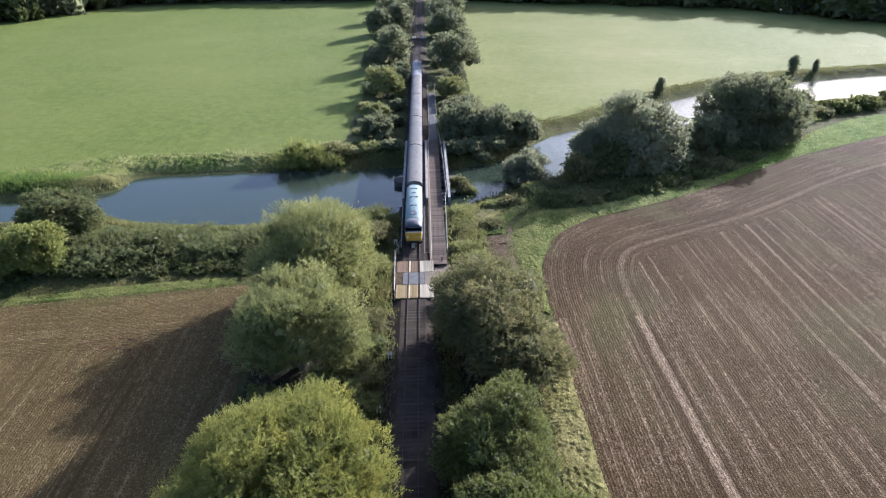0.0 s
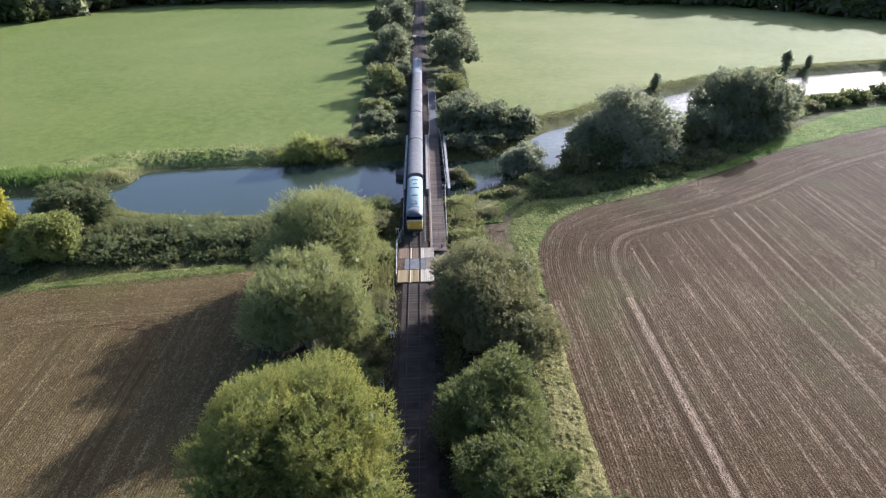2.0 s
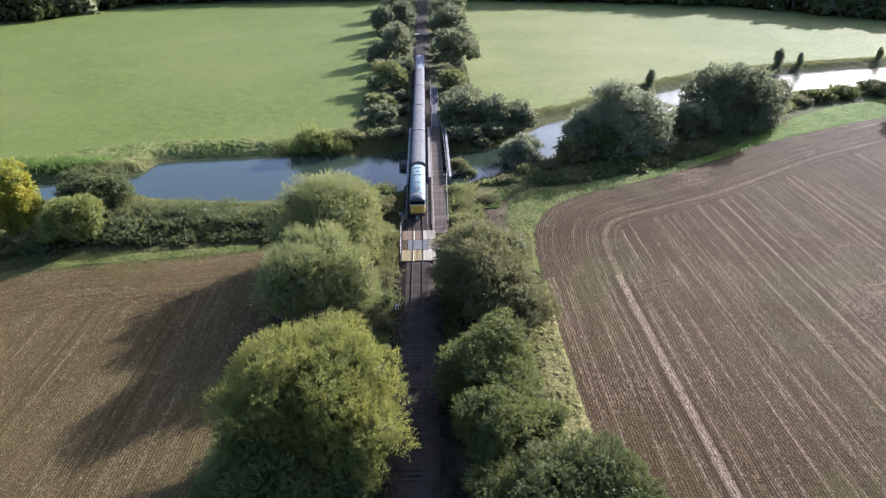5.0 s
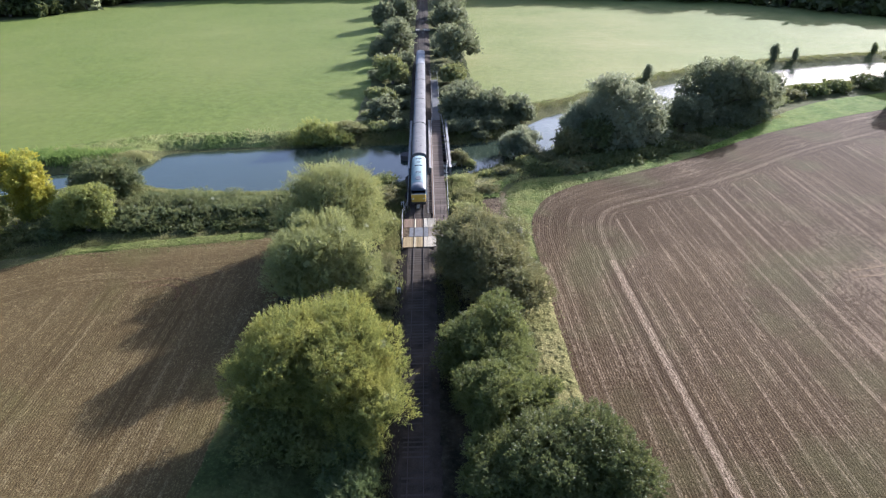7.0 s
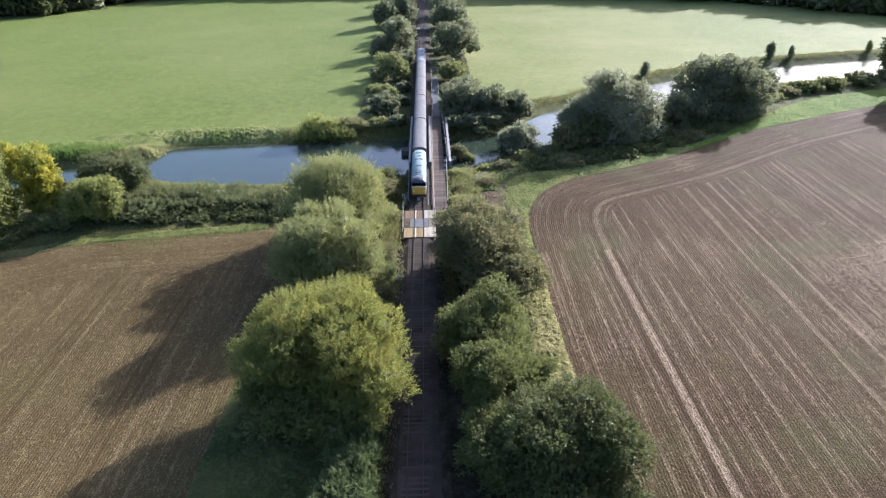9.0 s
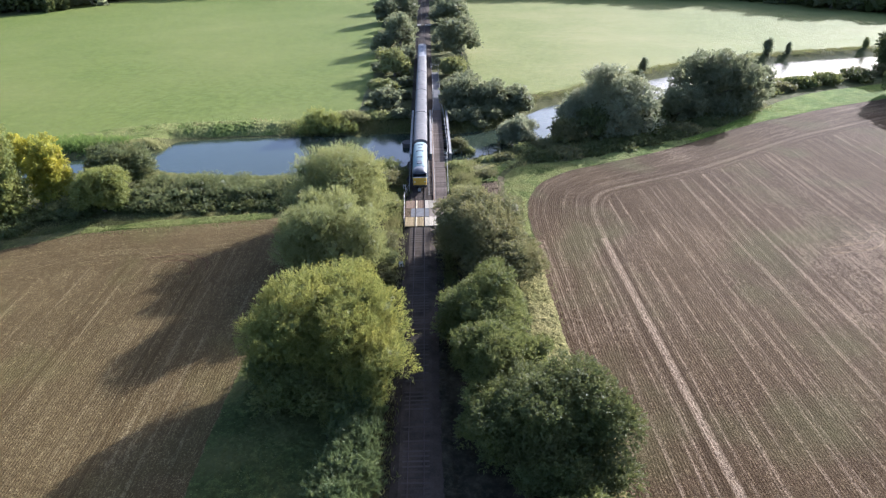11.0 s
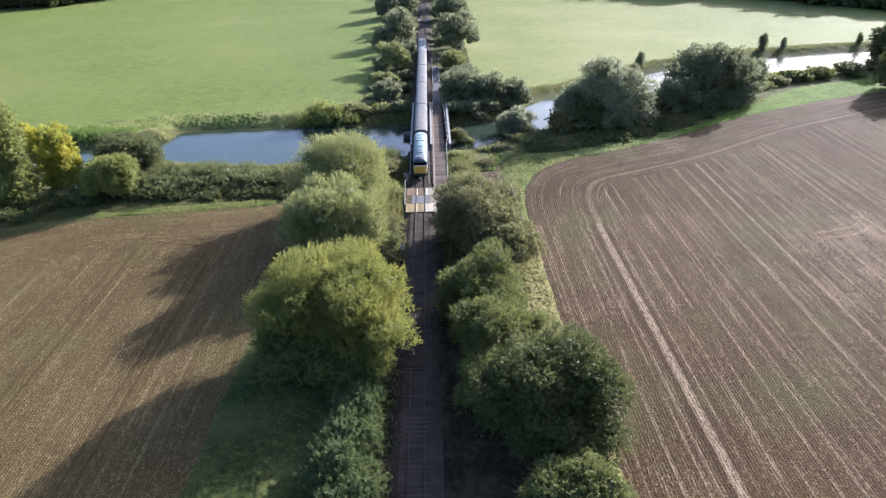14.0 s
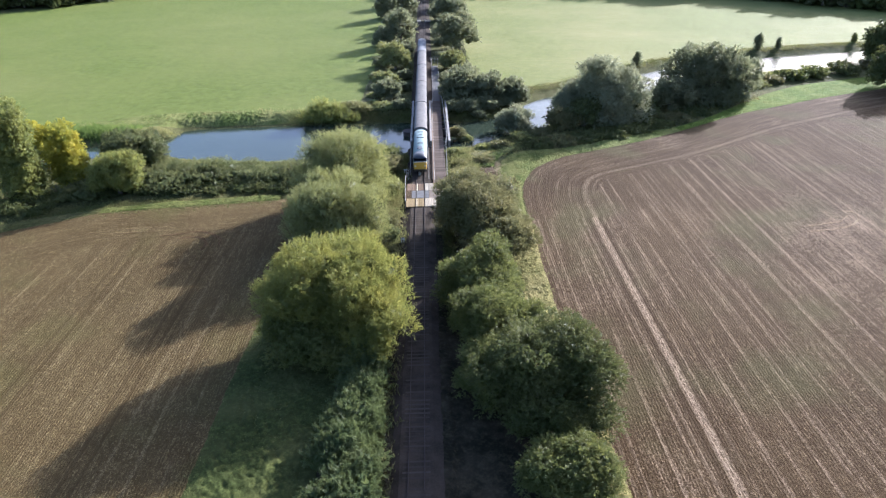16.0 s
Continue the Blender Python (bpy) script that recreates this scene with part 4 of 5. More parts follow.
handrail("pale tubular handrail along the walkway beside the track", [(2.62, 8.8), (2.62, 62), (2.9, 66), (3.0, 112)])
handrail("pale tubular handrail along the outer side of the walkway", [(5.0, 11.5), (5.3, 31), (5.6, 34), (5.35, 62), (4.9, 72), (4.85, 78), (4.95, 112)])
handrail("pale tubular handrail beside the bridge end", [(-2.5, 0.4), (-2.75, 11.3), (-1.95, 15.2), (-2.05, 31)], rails=(1.0, 0.55))
handrail("pale tubular handrail across the far end of the walkway", [(2.6, 114), (5.4, 114.4)], gap=1.3)
handrail("short rail on the river side of the pier", [(7.0, 40.2), (10.4, 40.6)], gap=1.6, high=-1.7, low=-3.2, rails=(1.0,))


def white_posts(x, y):
    g = thing("marker_post", "pair of short white trackside marker posts", "post", (x, y, FIELD - 0.06), "trackside posts")
    for dx in (-0.18, 0.18):
        b = bmesh.new()
        box(b, dx - 0.06, dx + 0.06, -0.06, 0.06, -0.1, 1.15, 0.02)
        part("post", b, M["post"], g)
    b = bmesh.new()
    box(b, -0.3, 0.3, -0.075, -0.062, 0.8, 1.08)
    part("plate", b, M["post"], g)


white_posts(-2.6, -12.4)
white_posts(-3.4, -21.5)
white_posts(-2.9, 16.5)


# ---- train ----
def section(y, half, floor, eaves, top, tuck=0.06, n=10):
    """A body section: upright sides, arched roof."""
    pts = [(-half + tuck, floor), (-half, floor + 0.8), (-half, eaves)]
    for k in range(1, n):
        a = math.pi * (1 - k / n)
        pts.append((half * math.cos(a) * (1.0 if abs(math.cos(a)) > 0.9 else 0.985), eaves + (top - eaves) * math.sin(a) ** 0.85))
    return [(x, y, z) for x, z in pts + [(half, eaves), (half, floor + 0.8), (half - tuck, floor)]]


def loft(bm, rings, cap=True):
    vr = [[bm.verts.new(p) for p in r] for r in rings]
    for a, c in zip(vr, vr[1:]):
        for k in range(len(a)):
            bm.faces.new((a[k], a[(k + 1) % len(a)], c[(k + 1) % len(a)], c[k]))
    if cap:
        bm.faces.new(vr[0][::-1])
        bm.faces.new(vr[-1])
    return bm


def bogie(parent, y, wheels, base):
    b = bmesh.new()
    for s in (-1, 1):
        box(b, s * 1.02 - 0.07, s * 1.02 + 0.07, y - base, y + base, 0.35, 0.75, 0.02)
    box(b, -1.0, 1.0, y - 0.25, y + 0.25, 0.5, 0.95)
    g = part("bogie", b, M["underframe"], parent)
    for w in wheels:
        for s in (-1, 1):
            c = bmesh.new()
            tube(c, [(s * 0.70, y + w, 0.46), (s * 0.78, y + w, 0.46)], [0.46, 0.46], 16)
            part("wheel", c, M["underframe"], g)


def carriage(roof, label):
    """A coach 19.6 m long, its near end at y = 0."""
    c = thing("railway_coach", label, "railway coach", group="coaches of the train")
    L = 19.6
    b = bmesh.new()
    loft(b, [section(y, 1.38, 1.0, 3.02, 3.10) for y in (0.0, L)])
    part("body", b, M["coach_side"], c)
    b = bmesh.new()
    rings = []
    for y in (-0.02, 0.05, L - 0.05, L + 0.02):
        full = [p for p in section(y, 1.40, 1.0, 3.04, 3.80, n=16)][2:-2]
        rings.append(full)
    loft(b, rings)
    for f in b.faces:
        f.smooth = len(f.verts) == 4
    part("roof", b, roof, c, "curved roof with ventilators")
    for k in range(7):
        v = bmesh.new()
        y = 1.6 + k * (L - 3.2) / 6
        s = (-0.42, 0.42)[k % 2]
        box(v, s - 0.12, s + 0.12, y - 0.16, y + 0.16, 3.6, 3.83, 0.04)
        part("ventilator", v, roof, c)
    for y in (3.3, 6.6, 9.8, 13.0, 16.3):
        v = bmesh.new()
        tube(v, [(-1.41, y, 3.02), (-1.0, y, 3.58), (0, y, 3.815), (1.0, y, 3.58), (1.41, y, 3.02)], [0.018] * 5, 4)
        part("roof_rib", v, roof, c)
    for s in (-1, 1):
        for k in range(8):
            w = bmesh.new()
            y = 1.2 + k * 2.2
            box(w, s * 1.392 - 0.008, s * 1.392 + 0.008, y, y + 1.4, 2.05, 2.8, 0.004)
            part("window", w, M["coach_glass"], c)
    b = bmesh.new()
    box(b, -1.2, 1.2, 0.1, L - 0.1, 0.72, 1.0)
    box(b, -0.9, 0.9, 7.0, 12.5, 0.4, 0.75)
    part("underframe", b, M["underframe"], c)
    for y in (2.9, L - 2.9):
        bogie(c, y, (-1.3, 1.3), 1.9)
    b = bmesh.new()
    box(b, -0.55, 0.55, -0.24, 0.0, 1.1, 3.2, 0.05)
    box(b, -0.55, 0.55, L, L + 0.24, 1.1, 3.2, 0.05)
    part("gangway", b, M["underframe"], c)
    return c


TRAIN = 14.5                      # the front of the locomotive
lo = thing("diesel_locomotive", "blue diesel locomotive with pale roof and yellow front", "locomotive", (0, TRAIN, 0))
L = 17.2
b = bmesh.new()
loft(b, [section(0.55, 1.20, 1.0, 2.5, 2.7), section(0.9, 1.30, 1.0, 2.72, 3.0), section(1.4, 1.335, 1.0, 2.8, 3.1), section(L - 1.4, 1.335, 1.0, 2.8, 3.1), section(L - 0.6, 1.25, 1.0, 2.7, 3.0)])
part("body", b, M["loco_blue"], lo)
b = bmesh.new()
loft(b, [section(y, 1.35, 1.0, 2.82, z, n=16)[2:-2] for y, z in ((2.75, 3.74), (2.8, 3.78), (L - 1.2, 3.78), (L - 1.1, 3.74))])
for f in b.faces:
    f.smooth = len(f.verts) == 4
rf = part("roof", b, M["loco_roof"], lo, "pale blue-grey roof panels")
b = bmesh.new()
loft(b, [section(y, h, 1.0, e, z, n=16)[2:-2] for y, h, e, z in ((0.62, 1.22, 2.62, 3.28), (0.95, 1.31, 2.74, 3.55), (1.6, 1.345, 2.81, 3.72), (2.74, 1.35, 2.82, 3.74))])
for f in b.faces:
    f.smooth = len(f.verts) == 4
part("cab_roof", b, M["loco_dark"], lo, "dark grey cab roof")
b = bmesh.new()
loft(b, [section(y, h, 1.0, e, z, n=16)[2:-2] for y, h, e, z in ((L - 1.09, 1.35, 2.82, 3.74), (L - 0.5, 1.30, 2.74, 3.5))])
part("cab_roof", b, M["loco_dark"], lo, "dark grey cab roof")
# yellow face below a dark windscreen
b = bmesh.new()
loft(b, [section(y, h, 1.08, e, z) for y, h, e, z in ((0.10, 1.17, 2.15, 2.3), (0.24, 1.25, 2.3, 2.5), (0.62, 1.27, 2.35, 2.58))])
fc = part("front", b, M["loco_yellow"], lo, "yellow warning front")
b = bmesh.new()
loft(b, [section(y, h, 2.3, e, z) for y, h, e, z in ((0.33, 1.2, 2.42, 2.6), (0.46, 1.24, 2.56, 2.95), (0.64, 1.25, 2.6, 3.24))])
part("windscreen_frame", b, M["loco_dark"], fc)
for x0, x1 in ((-1.0, -0.42), (-0.3, 0.3), (0.42, 1.0)):
    b = bmesh.new()
    v = [b.verts.new(p) for p in ((x0, 0.33, 2.56), (x1, 0.33, 2.56), (x1, 0.46, 2.86), (x0, 0.46, 2.86))]
    f = b.faces.new(v)
    r = bmesh.ops.extrude_face_region(b, geom=[f])
    bmesh.ops.translate(b, verts=[g for g in r["geom"] if isinstance(g, bmesh.types.BMVert)], vec=(0, -0.045, 0.03))
    part("windscreen", b, M["coach_glass"], fc)
part("sill_strip", tube(bmesh.new(), [(-1.18, 0.3, 2.42), (-0.8, 0.22, 2.5), (0.8, 0.22, 2.5), (1.18, 0.3, 2.42)], [0.07] * 4, 6), M["post"], fc, "pale strip below the windscreen")
b = bmesh.new()
box(b, -1.2, 1.2, 0.14, 0.7, 0.9, 1.1, 0.03)
part("skirt", b, M["underframe"], lo)
b = bmesh.new()
box(b, -1.3, 1.3, -0.02, 0.14, 0.72, 1.05, 0.03)
part("buffer_beam", b, M["underframe"], lo)
for s in (-1, 1):
    b = bmesh.new()
    tube(b, [(s * 0.86, 0.0, 1.05), (s * 0.86, -0.42, 1.05), (s * 0.86, -0.44, 1.05), (s * 0.86, -0.5, 1.05)], [0.1, 0.1, 0.23, 0.23], 12)
    part("buffer", b, M["underframe"], lo)
    b = bmesh.new()
    tube(b, [(s * 0.92, 0.13, 1.72), (s * 0.92, 0.06, 1.72)], [0.14, 0.14], 12)
    part("lamp", b, M["post"], lo, "round white marker lamp")
for k, y in enumerate((4.2, 5.0)):
    b = bmesh.new()
    tube(b, [(0, y, 3.74), (0, y, 3.84)], [0.55 - 0.15 * k, 0.5 - 0.15 * k], 20)
    part("fan_grille", b, M["loco_dark"], rf, "round dark roof fan grille")
for y in (3.4, 6.6, 8.2, 9.9, 11.7, 13.4, 15.0):
    b = bmesh.new()
    tube(b, [(-1.36, y, 2.82), (-0.95, y, 3.5), (0, y, 3.795), (0.95, y, 3.5), (1.36, y, 2.82)], [0.022] * 5, 4)
    part("roof_rib", b, M["loco_dark"] if y in (6.6, 9.9) else M["loco_roof"], rf)
for y, w in ((7.4, 0.5), (10.8, 0.7), (12.5, 0.35), (14.3, 0.55)):
    b = bmesh.new()
    box(b, -w, w, y - 0.16, y + 0.16, 3.6, 3.83, 0.03)
    part("roof_vent", b, M["loco_dark"], rf)
for s in (-1, 1):
    for y in (5.5, 8.0, 10.5):
        b = bmesh.new()
        box(b, s * 1.345 - 0.01, s * 1.345 + 0.01, y, y + 1.6, 1.8, 2.6, 0.004)
        part("side_grille", b, M["loco_dark"], lo)
b = bmesh.new()
box(b, -1.2, 1.2, 0.5, L - 0.5, 0.7, 1.0)
box(b, -1.1, 1.1, 7.0, 10.0, 0.35, 0.75, 0.03)
part("underframe", b, M["underframe"], lo)
for y in (3.4, L - 3.4):
    bogie(lo, y, (-2.1, 0, 2.1), 2.9)

coach = carriage(M["coach_roof"], "maroon railway coach with a grey arched roof")
coach.matrix_basis = pose(0, TRAIN + L + 0.45, 0)
for k in range(1, 4):
    copy_thing(coach, pose(0, TRAIN + L + 0.45 + 20.1 * k, 0))
last = carriage(M["coach_roof_pale"], "maroon railway coach with a pale weathered roof")
last.matrix_basis = pose(0, TRAIN + L + 0.45 + 20.1 * 4, 0)


# ---- trees and shrubs ----
def leaf_arrays(lobes, count, size, rg, tuft=14, spread=0.2, slim=0.5, hollow=0.2, spray=0.0, rise=0.35):
    """Leaves set along short twigs, the twigs gathered in clumps over a set of lobes (centre, radii). rise: how far the twigs turn upwards."""
    c = np.array([l[0] for l in lobes], float)
    r = np.array([l[1] for l in lobes], float)
    w = (r[:, 0] * r[:, 1] + r[:, 0] * r[:, 2] + r[:, 1] * r[:, 2])
    m = int(count / tuft * 3.4)
    k = rg.choice(len(lobes), m, p=w / w.sum())
    d = rg.normal(size=(m, 3))
    d /= np.linalg.norm(d, axis=1)[:, None]
    d[:, 2] = np.where(d[:, 2] < -0.45, -d[:, 2], d[:, 2])
    inner = rg.random(m) < hollow
    u = np.where(inner, rg.uniform(0.55, 0.95, m), rg.normal(0.97, 0.05, m))
    p = c[k] + d * r[k] * u[:, None]
    keep = np.ones(m, bool)
    for j in range(len(lobes)):
        q = np.linalg.norm((p - c[j]) / r[j], axis=1)
        keep &= (k == j) | (q > 0.78)
    p, d, inner = p[keep], d[keep], inner[keep]
    # gather the outer twigs in rounded clumps with gaps between them
    R = min(1.15, 0.34 * float(r.max()))
    area = float(np.ptp(p, axis=0)[:2].prod()) + float(np.ptp(p, axis=0)[[0, 2]].prod()) * 1.6
    nc = int(np.clip(area / (1.35 * R * R), 10, 420))
    cc = p[rg.choice(len(p), min(nc, len(p)), replace=False)]
    near, which = np.full(len(p), 1e9), np.zeros(len(p), int)
    for j, q in enumerate(cc):
        e = np.linalg.norm(p - q, axis=1)
        closer = e < near
        near, which = np.where(closer, e, near), np.where(closer, j, which)
    f = near / R
    keep = (f < rg.uniform(0.85, 1.45, len(p))) | (inner & (rg.random(len(p)) < 0.55))
    lift = rg.normal(0.0, 0.2, len(cc))[which] + 0.46 * (1 - np.clip(f, 0, 1.3) ** 2)
    p = p + d * (R * np.where(inner, 0.0, lift))[:, None]
    p, d = p[keep][:count // tuft], d[keep][:count // tuft]
    n = len(p) * tuft
    out = np.repeat(d, tuft, 0)
    axis = d + np.array([0, 0, rise]) + rg.normal(0, 0.38, d.shape)
    axis /= np.linalg.norm(axis, axis=1)[:, None]
    length = spread * 4.6 * rg.uniform(0.6, 1.35, len(p))
    ax = np.repeat(axis, tuft, 0)
    s = np.tile((np.arange(tuft) + 0.5) / tuft, len(p)) + rg.normal(0, 0.06, n)
    ll = np.repeat(length, tuft)
    pos = np.repeat(p, tuft, 0) + ax * ((s - 0.35) * ll)[:, None] + rg.normal(0, spread * 0.42, (n, 3)) * (1.15 - 0.7 * s)[:, None]
    pos[:, 2] -= 0.22 * ll * s * s
    fan = np.cross(ax, rg.normal(size=(n, 3)))
    fan /= np.linalg.norm(fan, axis=1)[:, None]
    a = ax * 0.8 + fan * (0.75 - 0.35 * spray)
    a /= np.linalg.norm(a, axis=1)[:, None]
    nm = out * 0.7 + np.array([0, 0, 0.3]) + rg.normal(0, 0.4, (n, 3))
    nm -= a * (nm * a).sum(1)[:, None]
    nm /= np.linalg.norm(nm, axis=1)[:, None] + 1e-6
    b = np.cross(nm, a)
    ln = size * rg.uniform(0.65, 1.4, n)[:, None]
    wd = ln * slim
    v = np.stack([pos - a * ln * 0.45 - b * wd / 2, pos - a * ln * 0.45 + b * wd / 2 + nm * wd * 0.25, pos + a * ln * 0.55], 1).reshape(-1, 3)
    # large overlapping leaves deep in the crown, which close it to the light
    n2 = max(60, n // 9)
    k = rg.choice(len(lobes), n2, p=w / w.sum())
    g = rg.normal(size=(n2, 3))
    g /= np.linalg.norm(g, axis=1)[:, None]
    pos = c[k] + g * r[k] * rg.uniform(0.35, 0.84, n2)[:, None]
    a = np.cross(g, rg.normal(size=(n2, 3)))
    a /= np.linalg.norm(a, axis=1)[:, None]
    b = np.cross(g + rg.normal(0, 0.3, g.shape), a)
    ln = (2.4 * size) * rg.uniform(0.7, 1.3, n2)[:, None]
    v2 = np.stack([pos - a * ln * 0.45 - b * ln * 0.36, pos - a * ln * 0.45 + b * ln * 0.36, pos + a * ln * 0.55], 1).reshape(-1, 3)
    return np.vstack([v, v2]), np.arange((n + n2) * 3).reshape(n + n2, 3)


def crown_lobes(centre, radii, n, rg, big=0.36, low=-0.95):
    """Lobes set round an uneven ellipsoid."""
    out = [(centre, [x * 0.74 for x in radii])]
    for i in range(n):
        z = low + (0.97 - low) * (i + 0.5) / n
        a = i * 2.39996 + rg.uniform(-0.5, 0.5)
        q = math.sqrt(max(0, 1 - z * z)) if z > 0 else 1 - 0.12 * z * z
        f = rg.uniform(0.55, 0.94)
        s = big * rg.uniform(0.45, 1.3)
        out.append(([centre[0] + radii[0] * q * math.cos(a) * f, centre[1] + radii[1] * q * math.sin(a) * f, centre[2] + radii[2] * z * f],
                    [radii[0] * s, radii[1] * s, radii[2] * s * rg.uniform(0.8, 1.1)]))
    return out


def tree(name, label, category, at, radii, top, material, leaves, size=0.32, lobes=13, seed=1, group="", clear=0.1, foot=None, tuft=14, spread=0.2, slim=0.5, extra=(), big=0.36, hollow=0.2, spray=0.0, rise=0.35):
    """A tree or shrub: tapered trunk, limbs, and a crown of small leaves. top: the crown's height over its foot; clear: bare part of it."""
    rg = np.random.default_rng(seed)
    x, y = at
    z = ground_at(x, y) - 0.1 if foot is None else foot
    t = thing(name, label, category, (x, y, z), group)
    low = top * clear
    rz = (top - low) / 2
    cz = low + rz
    lb = crown_lobes([0, 0, cz], [radii[0], radii[1], rz], int(lobes * 1.9), rg, big)
    lb += [([ex, ey, ez], [er, er, er * 0.85]) for ex, ey, ez, er in extra]
    tr = 0.035 * top + 0.05
    bm = bmesh.new()
    lean = rg.uniform(-0.4, 0.4, 2)
    tube(bm, [(0, 0, 0), (0.05, 0, 0.08 * top), (lean[0] * 0.5, lean[1] * 0.5, 0.4 * top), (lean[0], lean[1], 0.78 * top)], [tr * 1.5, tr, tr * 0.7, tr * 0.15], 8)
    part("trunk", bm, M["bark"], t)
    for (c, r) in lb[2::2][:7]:
        f = rg.uniform(0.12, 0.35)
        p0 = Vector((lean[0] * f, lean[1] * f, top * f))
        p2 = Vector(c)
        p1 = p0.lerp(p2, 0.5) + Vector((0, 0, 0.08 * top))
        p3 = p2 + (p2 - p0) * 0.18
        part("limb", tube(bmesh.new(), [p0, p1, p2, p3], [tr * 0.55, tr * 0.4, tr * 0.2, tr * 0.06], 6), M["bark"], t)
    v, q = leaf_arrays(lb, leaves, size, rg, tuft, spread, slim, hollow, spray, rise)
    v[:, 2] = np.maximum(v[:, 2], 0.02)
    me = array_mesh("crown", v, q, [material])
    o = new("crown", me)
    o.parent = t
    return t


def blades(name, label, pts, material, high=(0.5, 1.1), wide=0.05, seed=1, category="grass"):
    """Upright blades at ground points, one object."""
    rg = np.random.default_rng(seed)
    n = len(pts)
    z = land(pts[:, 0], pts[:, 1])
    z = np.where(z < WATER + 0.02, WATER - 0.15, z)
    base = np.column_stack([pts, z - 0.03])
    h = rg.uniform(*high, n)
    a = rg.uniform(0, 2 * math.pi, n)
    side = np.stack([np.cos(a), np.sin(a), np.zeros(n)], 1) * (wide * rg.uniform(0.6, 1.5, n))[:, None]
    bend = np.column_stack([rg.normal(0, 0.3, (n, 2)), np.ones(n)]) * h[:, None]
    v = np.stack([base - side, base + side, base + bend + side * 0.3, base + bend - side * 0.3], 1).reshape(-1, 3)
    me = array_mesh(name, v, np.arange(n * 4).reshape(n, 4), [material])
    return tagged(new(name, me), label, category, kind="stuff")


def scatter(line, width, per_m, seed=1, clump=0.5, shift=0.0):
    """Points in clumps beside a line."""
    rg = np.random.default_rng(seed)
    s = smooth_line(line, 1.0)
    n = int(len(s) * per_m)
    c = s[rg.integers(0, len(s), max(3, n // 12))]
    c = c + rg.normal(0, width / 2.2, c.shape) + np.array([0, shift])
    return np.repeat(c, 12, 0) + rg.normal(0, clump, (len(c) * 12, 2))


# beside the line, west
tree("willow_tree", "large yellow-green willow with a broad feathery crown", "tree", (-9.1, -35.5), (7.1, 6.8), 11.6, M["willow"], 150000, 0.23, 19, 11, extra=((5.6, -5.4, 5.6, 3.0), (-5.6, 1.5, 6.5, 2.8), (2.5, -5.6, 3.4, 2.8), (-6.2, -3.0, 3.6, 2.4), (4.6, -7.2, 3.4, 1.9)), clear=0.26, spread=0.29, tuft=20, slim=0.25, spray=0.75, hollow=0.3, rise=1.2, big=0.40)
tree("elder_bush", "dark green elder bush under the big willow", "bush", (-13.4, -39.4), (4.3, 4.0), 5.8, M["ash"], 22000, 0.24, 11, 31, "elders under the willow", clear=0.0)
tree("elder_bush", "dark green elder bush under the big willow", "bush", (-9.6, -42.0), (3.8, 3.6), 5.0, M["ash"], 19000, 0.24, 10, 32, "elders under the willow", clear=0.0)
tree("willow_tree", "tall grey-green willow with a rounded crown", "tree", (-12.6, -13.0), (6.1, 6.0), 11.8, M["grey_willow"], 92000, 0.23, 17, 12, clear=0.02, spread=0.28, tuft=20, slim=0.25, spray=0.75, hollow=0.3, rise=1.2, big=0.40)
tree("willow_tree", "broad grey-green willow near the river bank", "tree", (-12.6, 4.0), (7.1, 6.3), 12.6, M["grey_willow"], 80000, 0.24, 17, 13, clear=0.02, spread=0.28, tuft=20, slim=0.25, spray=0.75, hollow=0.3, rise=1.2, big=0.40)
# beside the line, east
tree("hawthorn_tree", "dense olive-green hawthorn turning brown", "tree", (9.0, -11.0), (6.2, 6.6), 10.6, M["thorn"], 84000, 0.2, 16, 21, clear=0.02, spray=0.4, hollow=0.3, extra=((-4.0, 3.4, 6.6, 2.3), (-3.6, 5.0, 4.6, 2.2)))
tree("hawthorn_tree", "spreading olive hawthorn beside the field edge", "tree", (11.6, -18.0), (4.6, 4.6), 6.8, M["thorn"], 40000, 0.2, 11, 22, clear=0.02, spray=0.4)
tree("ash_tree", "leafy green ash sapling clump beside the line", "tree", (7.6, -30.0), (4.6, 5.0), 8.0, M["ash"], 74000, 0.2, 14, 23, clear=0.02, slim=0.4, spray=0.45)
tree("ash_tree", "leafy green ash bush beside the line", "tree", (8.8, -38.0), (4.8, 5.2), 7.4, M["ash"], 70000, 0.2, 13, 24, clear=0.02, slim=0.4, spray=0.45)
tree("oak_tree", "dark green spreading oak beside the field", "tree", (12.9, -48.6), (6.4, 6.0), 8.2, M["oak"], 100000, 0.2, 16, 25, clear=0.02, spray=0.35, extra=((4.4, -5.0, 1.9, 2.3), (1.2, -6.0, 1.8, 2.4), (-2.4, -4.8, 1.8, 2.2)))
tree("ash_tree", "low leafy ash growth between the oak and the line", "tree", (7.6, -46.2), (3.6, 4.4), 5.4, M["ash"], 34000, 0.2, 10, 27, clear=0.02, slim=0.4, spray=0.45)
tree("bramble_bush", "bright green bramble bush below the oak", "bush", (13.4, -60.0), (3.9, 3.8), 4.4, M["ash"], 42000, 0.19, 9, 26, clear=0.0, slim=0.4)

